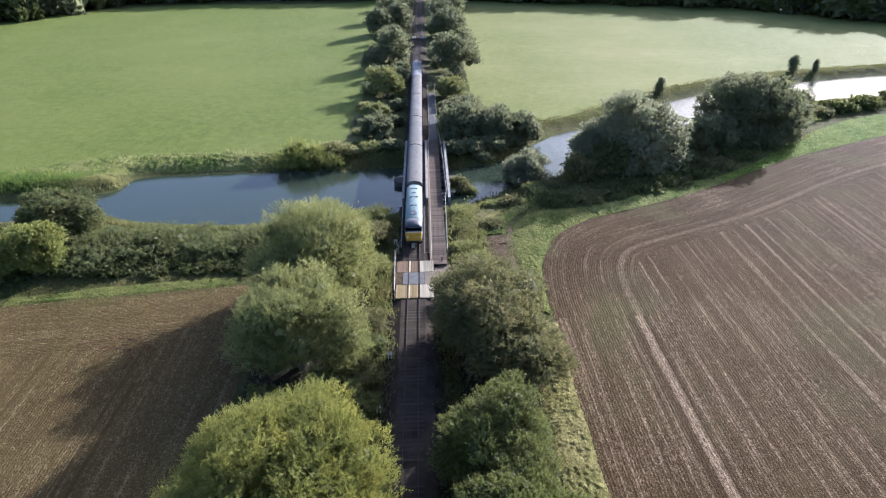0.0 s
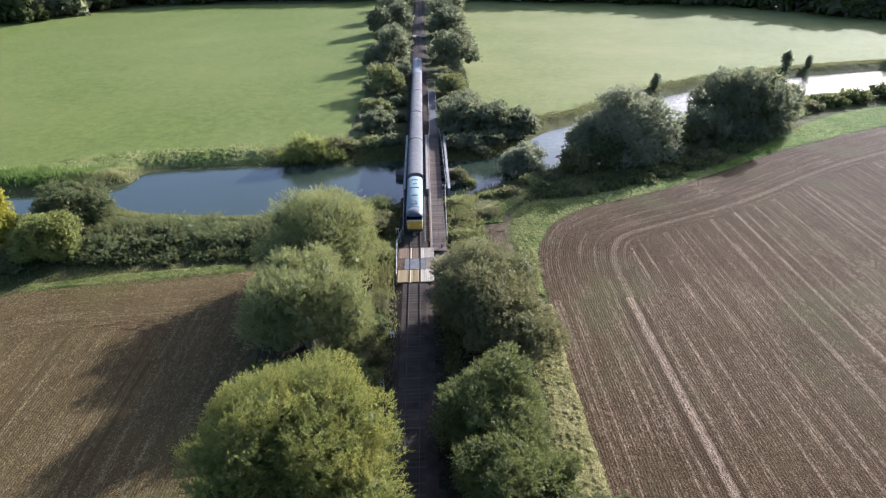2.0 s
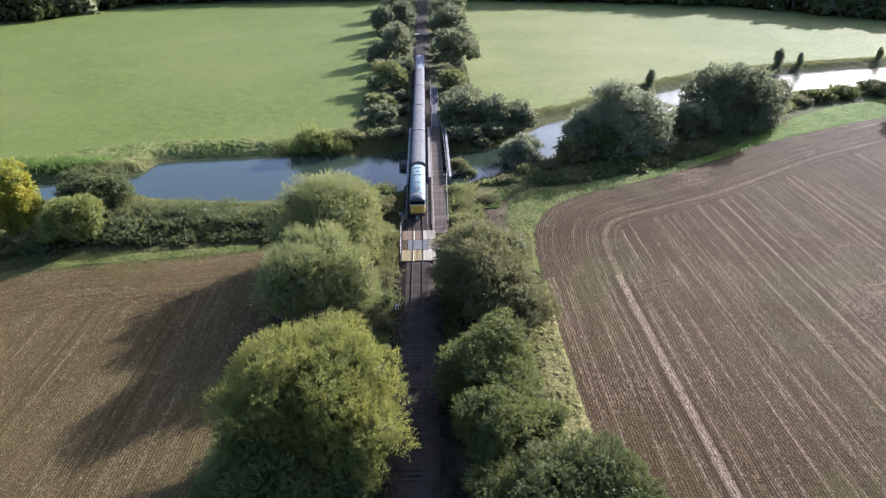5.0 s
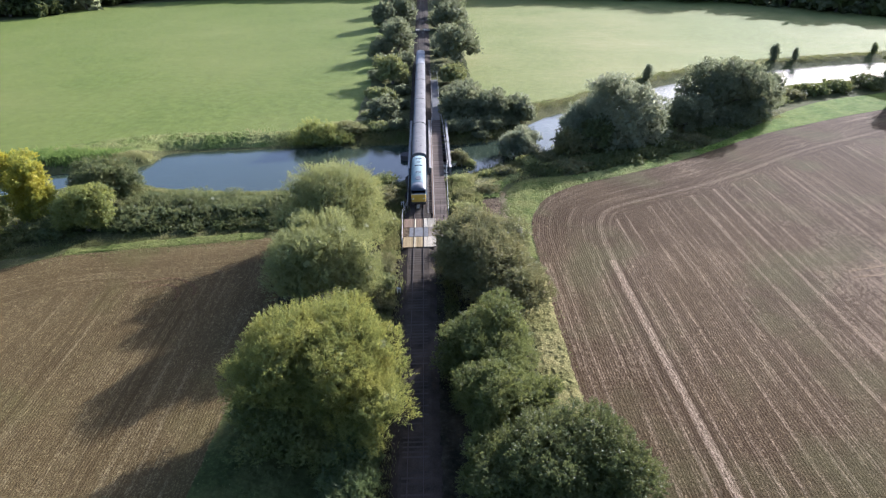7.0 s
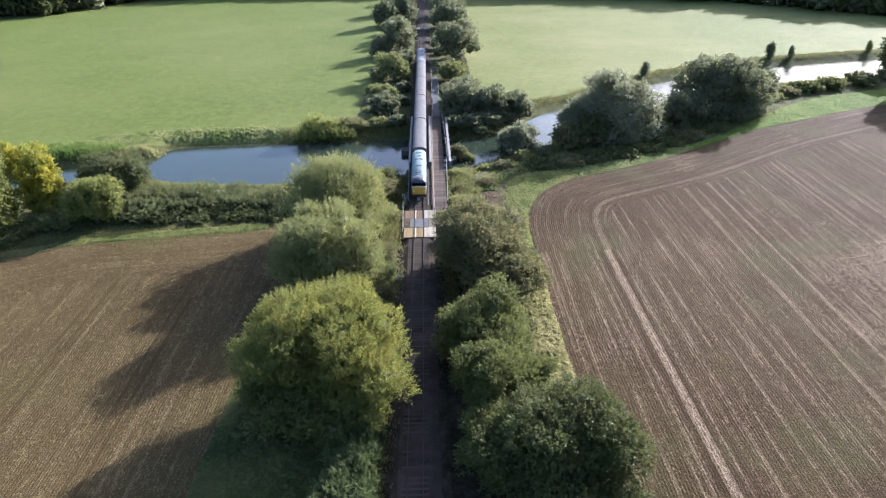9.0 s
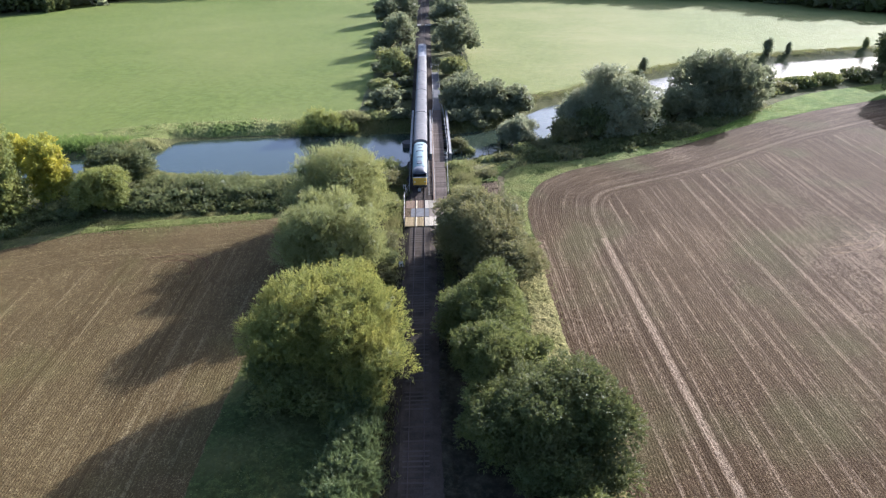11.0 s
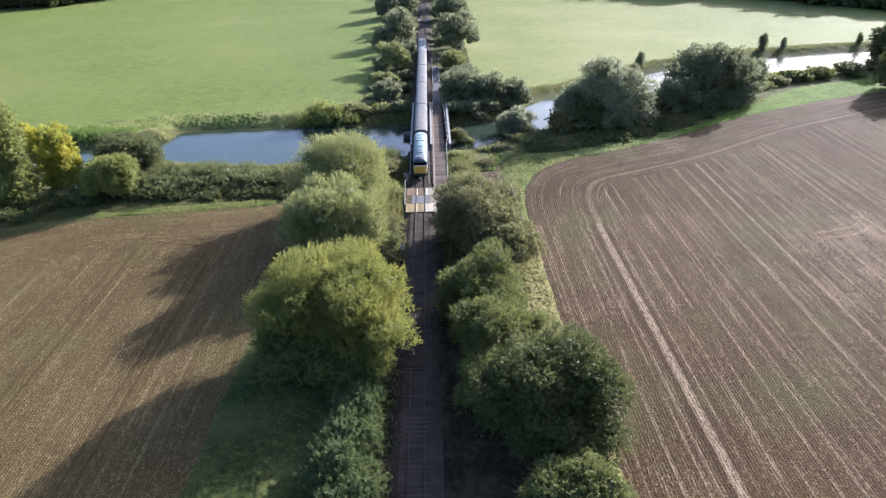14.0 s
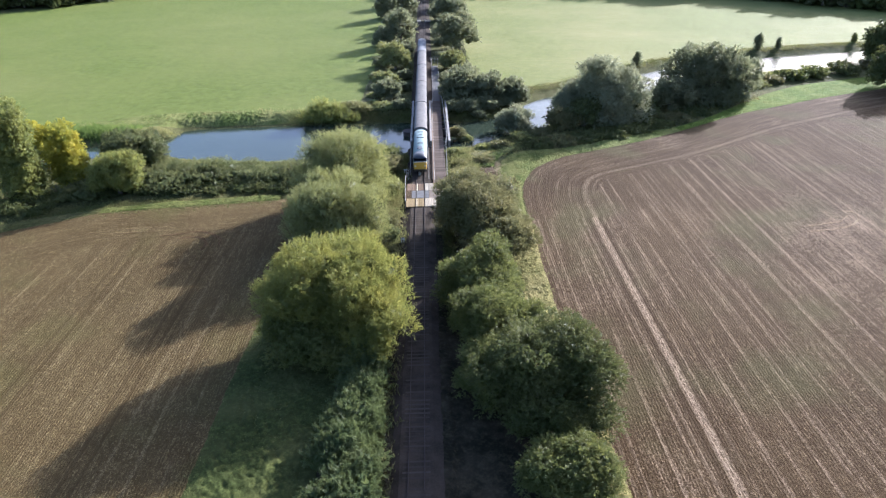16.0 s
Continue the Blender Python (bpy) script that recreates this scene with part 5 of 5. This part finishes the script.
# ivy-grown hedge, west of the line
for k, (x, y, r, h) in enumerate(((-6.2, -43.5, 2.6, 3.6), (-5.8, -48.0, 2.5, 3.0), (-6.6, -52.2, 2.9, 3.1), (-6.3, -56.6, 3.0, 3.3), (-6.0, -61.5, 3.1, 3.4), (-6.2, -67.0, 3.1, 3.3))):
    tree("ivy_hedge", "low tangled hedge grown over with ivy", "hedge", (x, y), (r, r * 1.15), h, M["ivy"], 13000, 0.44, 8, 40 + k, "ivy hedge beside the line", clear=0.0, slim=0.16, spray=0.4, rise=1.0)
# scrub between the line and its willows
for k, (x, y, r, h, m) in enumerate(((-5.6, -22, 2.5, 3.2, "ash"), (-5.6, -16.8, 2.0, 2.6, "thorn"), (-9.6, -22.8, 3.4, 4.2, "ash"), (-14.2, -22.0, 3.2, 3.6, "ash"), (-17.0, -25.5, 2.6, 2.4, "ash"), (-5.4, -11.0, 2.0, 2.4, "bank_leaf"), (-5.4, -6.5, 2.2, 2.8, "thorn"), (-5.6, 8.2, 2.4, 2.6, "grey_willow"), (-6.2, 17.5, 2.9, 3.6, "thorn"), (-6.0, 24.5, 2.6, 3.0, "ash"), (-9.5, 21.5, 3.3, 3.6, "ash"), (-14.5, 18.0, 3.4, 4.0, "ash"), (6.6, 0.5, 2.2, 3.2, "thorn"), (7.2, 14.5, 1.7, 0.9, "grey_willow"), (7.8, 20.5, 1.6, 0.8, "nettle"), (7.2, 27.6, 1.4, 1.0, "grey_willow"), (9.2, 9.6, 2.0, 1.5, "grey_willow"), (12.9, 22.6, 1.9, 0.9, "thorn"), (12.0, 5.0, 2.4, 3.0, "thorn"), (13.4, -2.5, 2.6, 3.4, "thorn"))):
    tree("scrub_bush", "tangled scrub bush beside the railway", "bush", (x, y), (r, r), h, M[m], 6400, 0.21, 7, 60 + k, "railway scrub", clear=0.0, slim=0.35)

# the west bank of trees at the field's edge
tree("poplar_tree", "tall young poplar with pale turning leaves", "tree", (-71.2, 9.5), (3.4, 3.3), 17.0, M["poplar"], 36000, 0.3, 22, 71, clear=0.0, extra=((-1.2, -1.2, 1.6, 1.8), (1.4, -1.0, 1.4, 1.8), (0.2, -1.8, 3.0, 1.9)))
tree("poplar_tree", "slim young poplar with pale turning leaves", "tree", (-79.0, 9.0), (3.6, 3.6), 12.0, M["poplar"], 18000, 0.3, 14, 72, clear=0.0, extra=((-1.0, -1.2, 1.4, 1.8), (1.2, -1.0, 1.4, 1.8)))
tree("maple_tree", "small maple in golden yellow autumn leaf", "tree", (-66.0, 15.6), (3.0, 2.8), 11.2, M["gold"], 26000, 0.28, 15, 73, clear=0.0, extra=((-1.0, -1.2, 1.4, 1.7), (1.2, -1.0, 1.4, 1.7)))
tree("maple_tree", "small pale yellow maple behind the poplars", "tree", (-76.5, 27.0), (3.6, 3.4), 8.6, M["gold"], 16000, 0.3, 10, 74, clear=0.03)
tree("round_bush", "rounded yellow-green bush on the river side", "bush", (-55.2, 10.6), (3.9, 3.8), 8.0, M["poplar"], 40000, 0.24, 11, 75, clear=0.0)
tree("round_bush", "rounded dark green bush on the river side", "bush", (-56.6, 21.4), (5.6, 4.8), 8.6, M["bank_leaf"], 42000, 0.26, 11, 76, clear=0.0)
hedge = tree("bank_shrub", "low dense green shrub on the river bank", "bush", (-47, 17), (4.0, 3.4), 3.0, M["bank_leaf"], 8000, 0.30, 9, 77, "shrubs along the near bank", clear=0.0, slim=0.2, spray=0.6, rise=1.1, big=0.42)
hedge2 = tree("bank_shrub", "low rough green shrub on the river bank", "bush", (-40, 18.5), (4.2, 3.6), 2.9, M["bank_leaf"], 8000, 0.30, 9, 78, "shrubs along the near bank", clear=0.0, slim=0.2, spray=0.6, rise=1.1, big=0.42)
for k, (x, y, s) in enumerate(((-50.0, 22, 0.75), (-43, 21.5, 0.7), (-47.2, 14.8, 1.25), (-43.6, 15.8, 1.15), (-38, 16.4, 0.95), (-35, 17.0, 0.9), (-33.5, 21, 0.7), (-31, 15.8, 0.85), (-28, 16.2, 1.0), (-26.5, 20.5, 0.7), (-24.5, 15.4, 0.85), (-21.5, 16.5, 1.1), (-20, 22, 0.75), (-15, 24, 0.7), (-85, 14, 1.3), (-93, 12, 1.3), (-51.6, 14.6, 1.0), (-61.5, 11.2, 1.0))):
    src = (hedge, hedge2)[k % 2]
    copy_thing(src, pose(x, y, ground_at(x, y) - 0.15, 0, 0, 47 * k) @ Matrix.Diagonal((s * 1.08, s * 1.08, s * (0.72 + 0.06 * (k % 4)), 1)))
# added row of low dark growth that deepens the shade before the shrubs
low = tree("bank_undergrowth", "low dark undergrowth added to deepen the shade of the bank", "undergrowth", (-66.0, 8.0), (3.2, 2.2), 1.3, M["oak"], 2400, 0.32, 7, 79, "shaded undergrowth of the near bank", clear=0.0)
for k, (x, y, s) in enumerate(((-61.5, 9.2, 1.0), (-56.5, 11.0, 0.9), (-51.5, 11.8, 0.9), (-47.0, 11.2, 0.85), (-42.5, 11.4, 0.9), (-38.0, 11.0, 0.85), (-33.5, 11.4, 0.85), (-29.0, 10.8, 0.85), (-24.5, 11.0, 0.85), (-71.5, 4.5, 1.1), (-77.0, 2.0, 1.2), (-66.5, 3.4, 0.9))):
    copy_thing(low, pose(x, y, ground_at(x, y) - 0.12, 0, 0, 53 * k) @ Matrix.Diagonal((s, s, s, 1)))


# the east bank
tree("willow_tree", "large silvery willow overhanging the river", "tree", (43.2, 48.4), (8.8, 6.8), 14.0, M["silver"], 56000, 0.32, 18, 81, clear=0.0, spray=0.5, slim=0.42, hollow=0.42, extra=((-6.5, -3.5, 1.8, 3.0), (-2.5, -5.0, 1.6, 3.0), (2.5, -5.0, 1.6, 3.0), (6.5, -3.5, 1.8, 3.2)))
tree("willow_tree", "silvery willow leaning over the river", "tree", (35.5, 50.6), (4.2, 4.0), 6.6, M["silver"], 22000, 0.30, 11, 82, clear=0.0, spray=0.5, hollow=0.42)
tree("willow_tree", "broad dark willow on the river bank", "tree", (72.2, 63.2), (10.8, 6.8), 13.9, M["far"], 60000, 0.36, 20, 83, clear=0.0, spray=0.5, hollow=0.42, extra=((-6.5, -4.0, 1.8, 3.4), (-2.2, -5.4, 1.6, 3.4), (2.2, -5.4, 1.6, 3.4), (6.5, -4.0, 1.8, 3.4), (-7.5, 1.5, 2.4, 3.4), (7.5, 1.5, 2.4, 3.4)))
tree("round_bush", "tall grey-green bush behind the broad willow", "bush", (83.2, 66.6), (4.4, 4.4), 9.6, M["far"], 26000, 0.32, 12, 86, clear=0.0, hollow=0.42, spray=0.5)
tree("round_bush", "dark bush beside the broad willow", "bush", (61.0, 55.6), (5.2, 4.6), 7.6, M["far"], 30000, 0.32, 10, 84, clear=0.0, hollow=0.42)
tree("round_bush", "pale green willow bush standing in the shallows", "bush", (21.4, 45.8), (3.9, 3.3), 7.0, M["silver"], 26000, 0.27, 10, 85, clear=0.0, spray=0.5, hollow=0.42, slim=0.4)
for k, (x, y, r, h, m) in enumerate(((13.6, 31.4, 1.5, 0.9, "grey_willow"), (16.6, 31.6, 1.9, 0.9, "thorn"), (22.4, 38.6, 2.2, 1.1, "grey_willow"), (26.4, 39.4, 2.4, 1.3, "thorn"), (31.6, 42.4, 3.6, 4.6, "thorn"), (25.5, 31.4, 3.6, 0.8, "oak"), (30.5, 32.6, 3.6, 0.8, "thorn"), (36.0, 34.2, 3.6, 0.8, "oak"), (42.0, 36.4, 3.6, 0.8, "oak"), (48.0, 39.4, 3.6, 0.8, "oak"), (54.0, 42.8, 3.6, 0.8, "oak"), (60.0, 46.8, 3.6, 0.8, "thorn"), (66.0, 50.8, 3.6, 0.8, "oak"), (37.6, 44.0, 4.2, 7.0, "oak"), (51.5, 49.5, 4.2, 4.8, "oak"), (90, 74.5, 3.2, 1.8, "grey_willow"), (97, 78.5, 3.4, 1.7, "thorn"), (104, 81.5, 3.6, 2.6, "ash"), (112, 84, 4.0, 2.8, "ash"), (122, 87, 4.4, 3.0, "oak"), (134, 91, 4.4, 3.0, "thorn"))):
    tree("bank_shrub", "rough shrub on the shady river bank", "bush", (x, y), (r, r * 0.9), h, M[m], 4200, 0.41, 7, 90 + k, "shrubs along the shady bank", clear=0.0)
tree("round_bush", "scrubby bush on a muddy islet beside the pier", "bush", (8.2, 41.9), (1.9, 1.6), 2.7, M["thorn"], 8000, 0.24, 7, 119, clear=0.0)
tree("round_bush", "low drooping bush on the muddy islet", "bush", (10.3, 41.2), (1.2, 1.0), 1.1, M["grey_willow"], 4200, 0.24, 6, 120, clear=0.0)
tree("ash_tree", "tall dark tree at the field's far edge", "tree", (138.5, 96.5), (4.6, 4.6), 13.0, M["oak"], 9000, 0.6, 12, 111, clear=0.05)
tree("ash_tree", "broad dark tree in the hedge beyond the field", "tree", (126.0, 70.0), (7.2, 6.5), 12.5, M["oak"], 18000, 0.5, 14, 118, clear=0.0, hollow=0.4)
# the far bank
tree("sapling", "small bushy tree alone on the far bank", "tree", (67.0, 104.0), (1.1, 1.1), 4.6, M["far"], 3000, 0.26, 9, 112, clear=0.0, extra=((0, 0, 0.7, 1.3), (0.2, 0, 1.7, 1.3)))
tree("sapling", "small bushy tree on the far bank", "tree", (113.5, 122.5), (1.2, 1.2), 5.6, M["far"], 3600, 0.28, 11, 113, clear=0.0, extra=((0, 0, 0.7, 1.2), (0.2, 0, 1.8, 1.3)))
tree("sapling", "thin young tree on the far bank", "tree", (121.0, 123.5), (0.7, 0.7), 3.8, M["far"], 2600, 0.26, 9, 114, clear=0.0, extra=((0, 0, 0.4, 0.6), (0.1, 0, 1.0, 0.7)))
tree("sapling", "thin young tree far along the bank", "tree", (150.0, 129.0), (0.8, 0.8), 2.8, M["grey_willow"], 2600, 0.26, 8, 115, clear=0.0, extra=((0, 0, 0.4, 0.6), (0.1, 0, 1.0, 0.7)))
tree("river_bush", "straggling willow bush on the meadow bank", "bush", (-23.5, 57.0), (5.6, 2.6), 4.7, M["poplar"], 11000, 0.34, 11, 116, clear=0.0, slim=0.2, big=0.3, spread=0.3, spray=0.8, rise=1.6, hollow=0.1, extra=((-4.6, -0.6, 1.0, 1.6), (-2.0, -1.2, 0.9, 1.7), (1.0, -1.4, 0.9, 1.8), (4.4, -0.8, 1.0, 1.9), (-2.8, 0, 3.6, 1.1), (-1.2, 0, 4.4, 0.9), (0.8, 0, 3.6, 1.2), (2.2, 0, 3.9, 1.0), (6.4, -0.4, 0.9, 1.6)))
tree("river_bush", "low willow bush on the meadow bank", "bush", (-17.0, 59.8), (4.2, 2.4), 2.6, M["reed"], 10000, 0.3, 8, 117, clear=0.0)

# along the line beyond the river
for k, (x, y, rx, ry, h, m, n, what) in enumerate((
        (10.2, 68.0, 4.9, 4.6, 7.8, "far", 15000, "dense grey-green tree on the bank behind the bridge"), (17.2, 67.2, 4.4, 4.0, 7.2, "far", 13000, "dense grey-green tree on the bank behind the bridge"),
        (24.0, 69.0, 3.9, 3.6, 5.2, "far", 10000, "low grey-green tree on the bank behind the bridge"), (11.0, 79.5, 4.0, 4.6, 6.2, "far", 10000, "dense grey-green tree on the bank behind the bridge"),
        (17.6, 75.5, 3.4, 3.6, 4.6, "far", 8000, "low grey-green tree on the bank behind the bridge"),
        (9.4, 104.0, 4.0, 4.4, 5.4, "grey_willow", 9000, "pale bushy willow beside the walkway's end"), (12.9, 134.0, 6.6, 6.8, 12.6, "far", 20000, "large round grey-green tree alone beside the line"),
        (5.8, 152.0, 2.3, 2.8, 4.8, "silver", 5000, "small pale bush beside the line"),
        (11.6, 197.0, 7.6, 7.6, 11.0, "far", 14000, "broad grey-green tree beside the line"), (13.6, 232.0, 7.4, 8.0, 11.5, "far", 10000, "broad grey-green tree beside the line"), (14.0, 272.0, 8.8, 8.4, 12.0, "far", 10000, "broad grey-green tree beside the line"),
        (-9.0, 70.5, 3.5, 3.6, 5.0, "far", 9000, "olive scrub tree beside the line over the river"), (-10.2, 86.5, 3.4, 3.2, 3.4, "grey_willow", 7000, "low olive scrub beside the line over the river"),
        (-8.4, 106.0, 4.4, 4.8, 8.6, "grey_willow", 12000, "loose pale green tree beside the line"), (-5.4, 122.0, 2.4, 4.0, 4.6, "far", 5000, "low bush close to the far track"),
        (-8.0, 146.0, 4.9, 6.0, 11.6, "far", 14000, "tall grey-green tree beside the line"), (-14.2, 141.0, 4.0, 4.4, 6.4, "far", 7000, "grey-green tree at the meadow's edge"),
        (-9.0, 174.0, 4.6, 5.2, 8.6, "far", 8000, "grey-green tree beside the line"), (-16.0, 205.0, 5.0, 5.6, 11.0, "far", 9000, "tall grey-green tree at the meadow's edge"),
        (-7.4, 212.0, 5.2, 5.8, 11.6, "far", 9000, "tall grey-green tree beside the line"), (-13.0, 242.0, 6.0, 6.6, 11.4, "far", 8000, "tall grey-green tree beside the line"),
        (-8.4, 284.0, 6.6, 7.0, 12.0, "far", 8000, "tall grey-green tree beside the line"))):
    tree("line_side_tree", what, "tree", (x, y), (rx, ry), h, M[m], int(0.7 * n), 0.5 if y < 160 else 0.7, 12, 130 + k, "trees along the far line", clear=0.02, slim=0.42, hollow=0.3, spray=0.4)

for k, (x, y, r, h, m) in enumerate(((8.5, 58.8, 2.4, 2.4, "far"), (12.5, 60.0, 2.8, 2.6, "far"), (17.0, 62.0, 2.8, 2.4, "far"), (21.0, 65.2, 2.6, 2.2, "far"), (14.0, 57.8, 1.8, 1.2, "far"), (7.6, 64.0, 2.2, 3.0, "far"), (-5.6, 61.5, 2.2, 2.4, "far"), (-9.5, 62.0, 2.6, 1.4, "grey_willow"), (-12.8, 65.0, 2.2, 1.0, "grey_willow"), (-12.9, 73.0, 1.8, 1.0, "grey_willow"), (-13.2, 81.0, 2.0, 1.2, "far"), (-5.0, 79.0, 1.9, 2.4, "far"), (-13.4, 92.0, 2.2, 2.2, "grey_willow"), (-4.9, 93.0, 1.8, 2.6, "far"), (-12.8, 111.0, 2.6, 3.0, "far"), (-4.6, 136.0, 2.0, 3.4, "far"), (-12.8, 127.0, 2.8, 4.2, "far"), (-14.0, 158.0, 3.2, 4.6, "far"), (-13.6, 186.0, 3.4, 5.0, "far"), (7.0, 118.0, 2.0, 2.4, "far"), (6.6, 143.0, 2.0, 2.6, "far"), (7.0, 168.0, 2.6, 3.6, "far"), (8.0, 92.0, 2.4, 2.4, "far"), (12.6, 95.0, 2.4, 2.0, "grey_willow"))):
    tree("bank_shrub", "rough shrub on the bank beyond the bridge", "bush", (x, y), (r, r * 0.9), h, M[m], 2800, 0.42, 7, 210 + k, "shrubs beyond the bridge", clear=0.0)

# woods round the meadows
wood = [tree("wood_tree", "dense dark tree at the edge of the wood", "tree", at, (r, r), h, M[m], 1500, 1.9, 12, 170 + k, "trees of the wood", clear=0.0, spread=0.4, big=0.46)
        for k, (at, r, h, m) in enumerate((((-196, 272), 7.5, 14, "oak"), ((-182, 290), 8.0, 16, "far"), ((120, 272), 7.5, 15, "oak")))]
spots = []
for edge, back in (([(-330, 200), (-240, 248), (-205, 266), (-188, 291), (-150, 318), (-100, 322), (-40, 318), (-12, 312)], (-0.25, 1.0)), ([(12, 300), (40, 290), (80, 276), (112, 266), (140, 250), (165, 226), (186, 200), (210, 180), (250, 165), (330, 160)], (0.7, 0.7))):
    s = smooth_line([(x + back[0] * 13, y + back[1] * 13) for x, y in edge], 6.5)
    for row in range(4):
        for p in s[row % 2::(1, 2, 3, 4)[row]]:
            spots.append((p[0] + back[0] * 11 * row + rng.normal(0, 2), p[1] + back[1] * 11 * row + rng.normal(0, 2)))
for k, (x, y) in enumerate(spots):
    s = rng.uniform(0.8, 1.2)
    copy_thing(wood[k % 3], pose(x, y, FIELD - 0.15, 0, 0, 40 * k) @ Matrix.Diagonal((s * 1.1, s * 1.1, s * rng.uniform(0.85, 1.15), 1)))

# tall grass and reeds on the banks
blades("reed_bed", "tall straw-green reeds along the meadow bank", scatter([(-88, 50), (-76, 51.5), (-66, 57), (-57, 59.5), (-45, 60.3), (-29, 60.6), (-15, 61)], 3.4, 26, 1, 1.2), M["reed"], (0.3, 0.7), 0.06, 1, "reeds")
blades("reed_bed", "pale reeds on the spit in the river", scatter([(-60.5, 50), (-66, 47.5), (-72, 47)], 1.6, 300, 2, 0.6), M["reed"], (0.3, 0.8), 0.06, 2, "reeds")
blades("reed_bed", "lush green water plants at the river's edge", scatter([(-68, 48), (-78, 49), (-92, 48)], 4.0, 400, 3, 0.6), M["lush"], (0.4, 0.9), 0.12, 3, "reeds")
blades("reed_bed", "reeds at the edge of the near bank", scatter([(-57, 33.5), (-50, 29.5), (-38, 27), (-27, 26.3), (-15, 27.5)], 1.6, 200, 4, 0.5), M["nettle"], (0.4, 0.9), 0.06, 4, "reeds")
blades("reed_bed", "dark sedge along the far bank of the bend", scatter([(26, 74), (32, 79.5), (41, 84), (51, 92), (68, 105), (89, 116), (113, 122.5), (134, 126.5), (153, 129.5)], 3.0, 110, 5, 0.8), M["nettle"], (0.1, 0.3), 0.08, 5, "reeds")
blades("reed_bed", "sedge along the near bank of the bend", scatter([(12, 35.5), (20, 40), (30, 46), (50, 66), (67, 74), (85, 84.5), (102, 90.5), (122, 93.5), (140, 96)], 3.0, 160, 6, 0.6), M["nettle"], (0.3, 0.8), 0.09, 6, "reeds")
blades("reed_bed", "low sedge on the meadow bank by the bridge", scatter([(-32, 58), (-20, 57.6), (-8, 57.6), (0, 57.4), (8, 57), (14, 58.2), (20, 61.5)], 3.0, 260, 17, 0.6), M["nettle"], (0.2, 0.6), 0.08, 17, "reeds")
blades("tall_grass", "rank grass and nettles on the railway bank", scatter([(8, 10), (8.5, 18), (8, 26), (9, 33)], 2.6, 320, 7, 0.5), M["nettle"], (0.3, 0.9), 0.08, 7)
blades("tall_grass", "rank dry grass beside the east field", scatter([(16.2, -64), (15.6, -43), (15.8, -30), (15.8, -18), (16.0, -8)], 2.0, 170, 8, 0.5), M["reed"], (0.08, 0.28), 0.07, 8)
blades("tall_grass", "pale dead grass strip by the bracken", scatter([(14.6, 7), (14.9, 14), (15.2, 21)], 0.5, 110, 9, 0.35), M["straw"], (0.1, 0.35), 0.06, 9)
blades("tall_grass", "rank green grass between hedge and west field", scatter([(-15, -64), (-14.5, -52), (-14, -42)], 5.0, 420, 10, 0.5), M["nettle"], (0.08, 0.28), 0.08, 10)
blades("tall_grass", "rough grass along the field corner", scatter([(16.0, -4), (16.2, 8), (18, 17), (22, 23.5), (32, 28.5), (45, 34)], 1.4, 140, 11, 0.8), M["nettle"], (0.08, 0.25), 0.07, 11)
blades("tall_grass", "rank grass on the shady east bank", scatter([(16, 29), (24, 33), (34, 37), (46, 42), (58, 48), (70, 56), (84, 64)], 4.5, 200, 16, 0.8), M["nettle"], (0.12, 0.45), 0.08, 16)
blades("tall_grass", "lush grass strip beside the west field", scatter([(-68, 0.5), (-56, 4.5), (-40, 6), (-27, 7)], 3.0, 300, 14, 0.8), M["nettle"], (0.08, 0.28), 0.07, 14)
blades("tall_grass", "rough trackside grass west of the line", scatter([(-4.2, -60), (-4.2, -30), (-4.3, -10), (-4.4, 6), (-4.2, 26)], 1.6, 300, 12, 0.4), M["nettle"], (0.25, 0.7), 0.07, 12)
blades("tall_grass", "rough trackside grass east of the line", scatter([(4.4, -34), (4.5, -20), (4.5, -2)], 1.3, 200, 13, 0.4), M["nettle"], (0.15, 0.5), 0.07, 13)
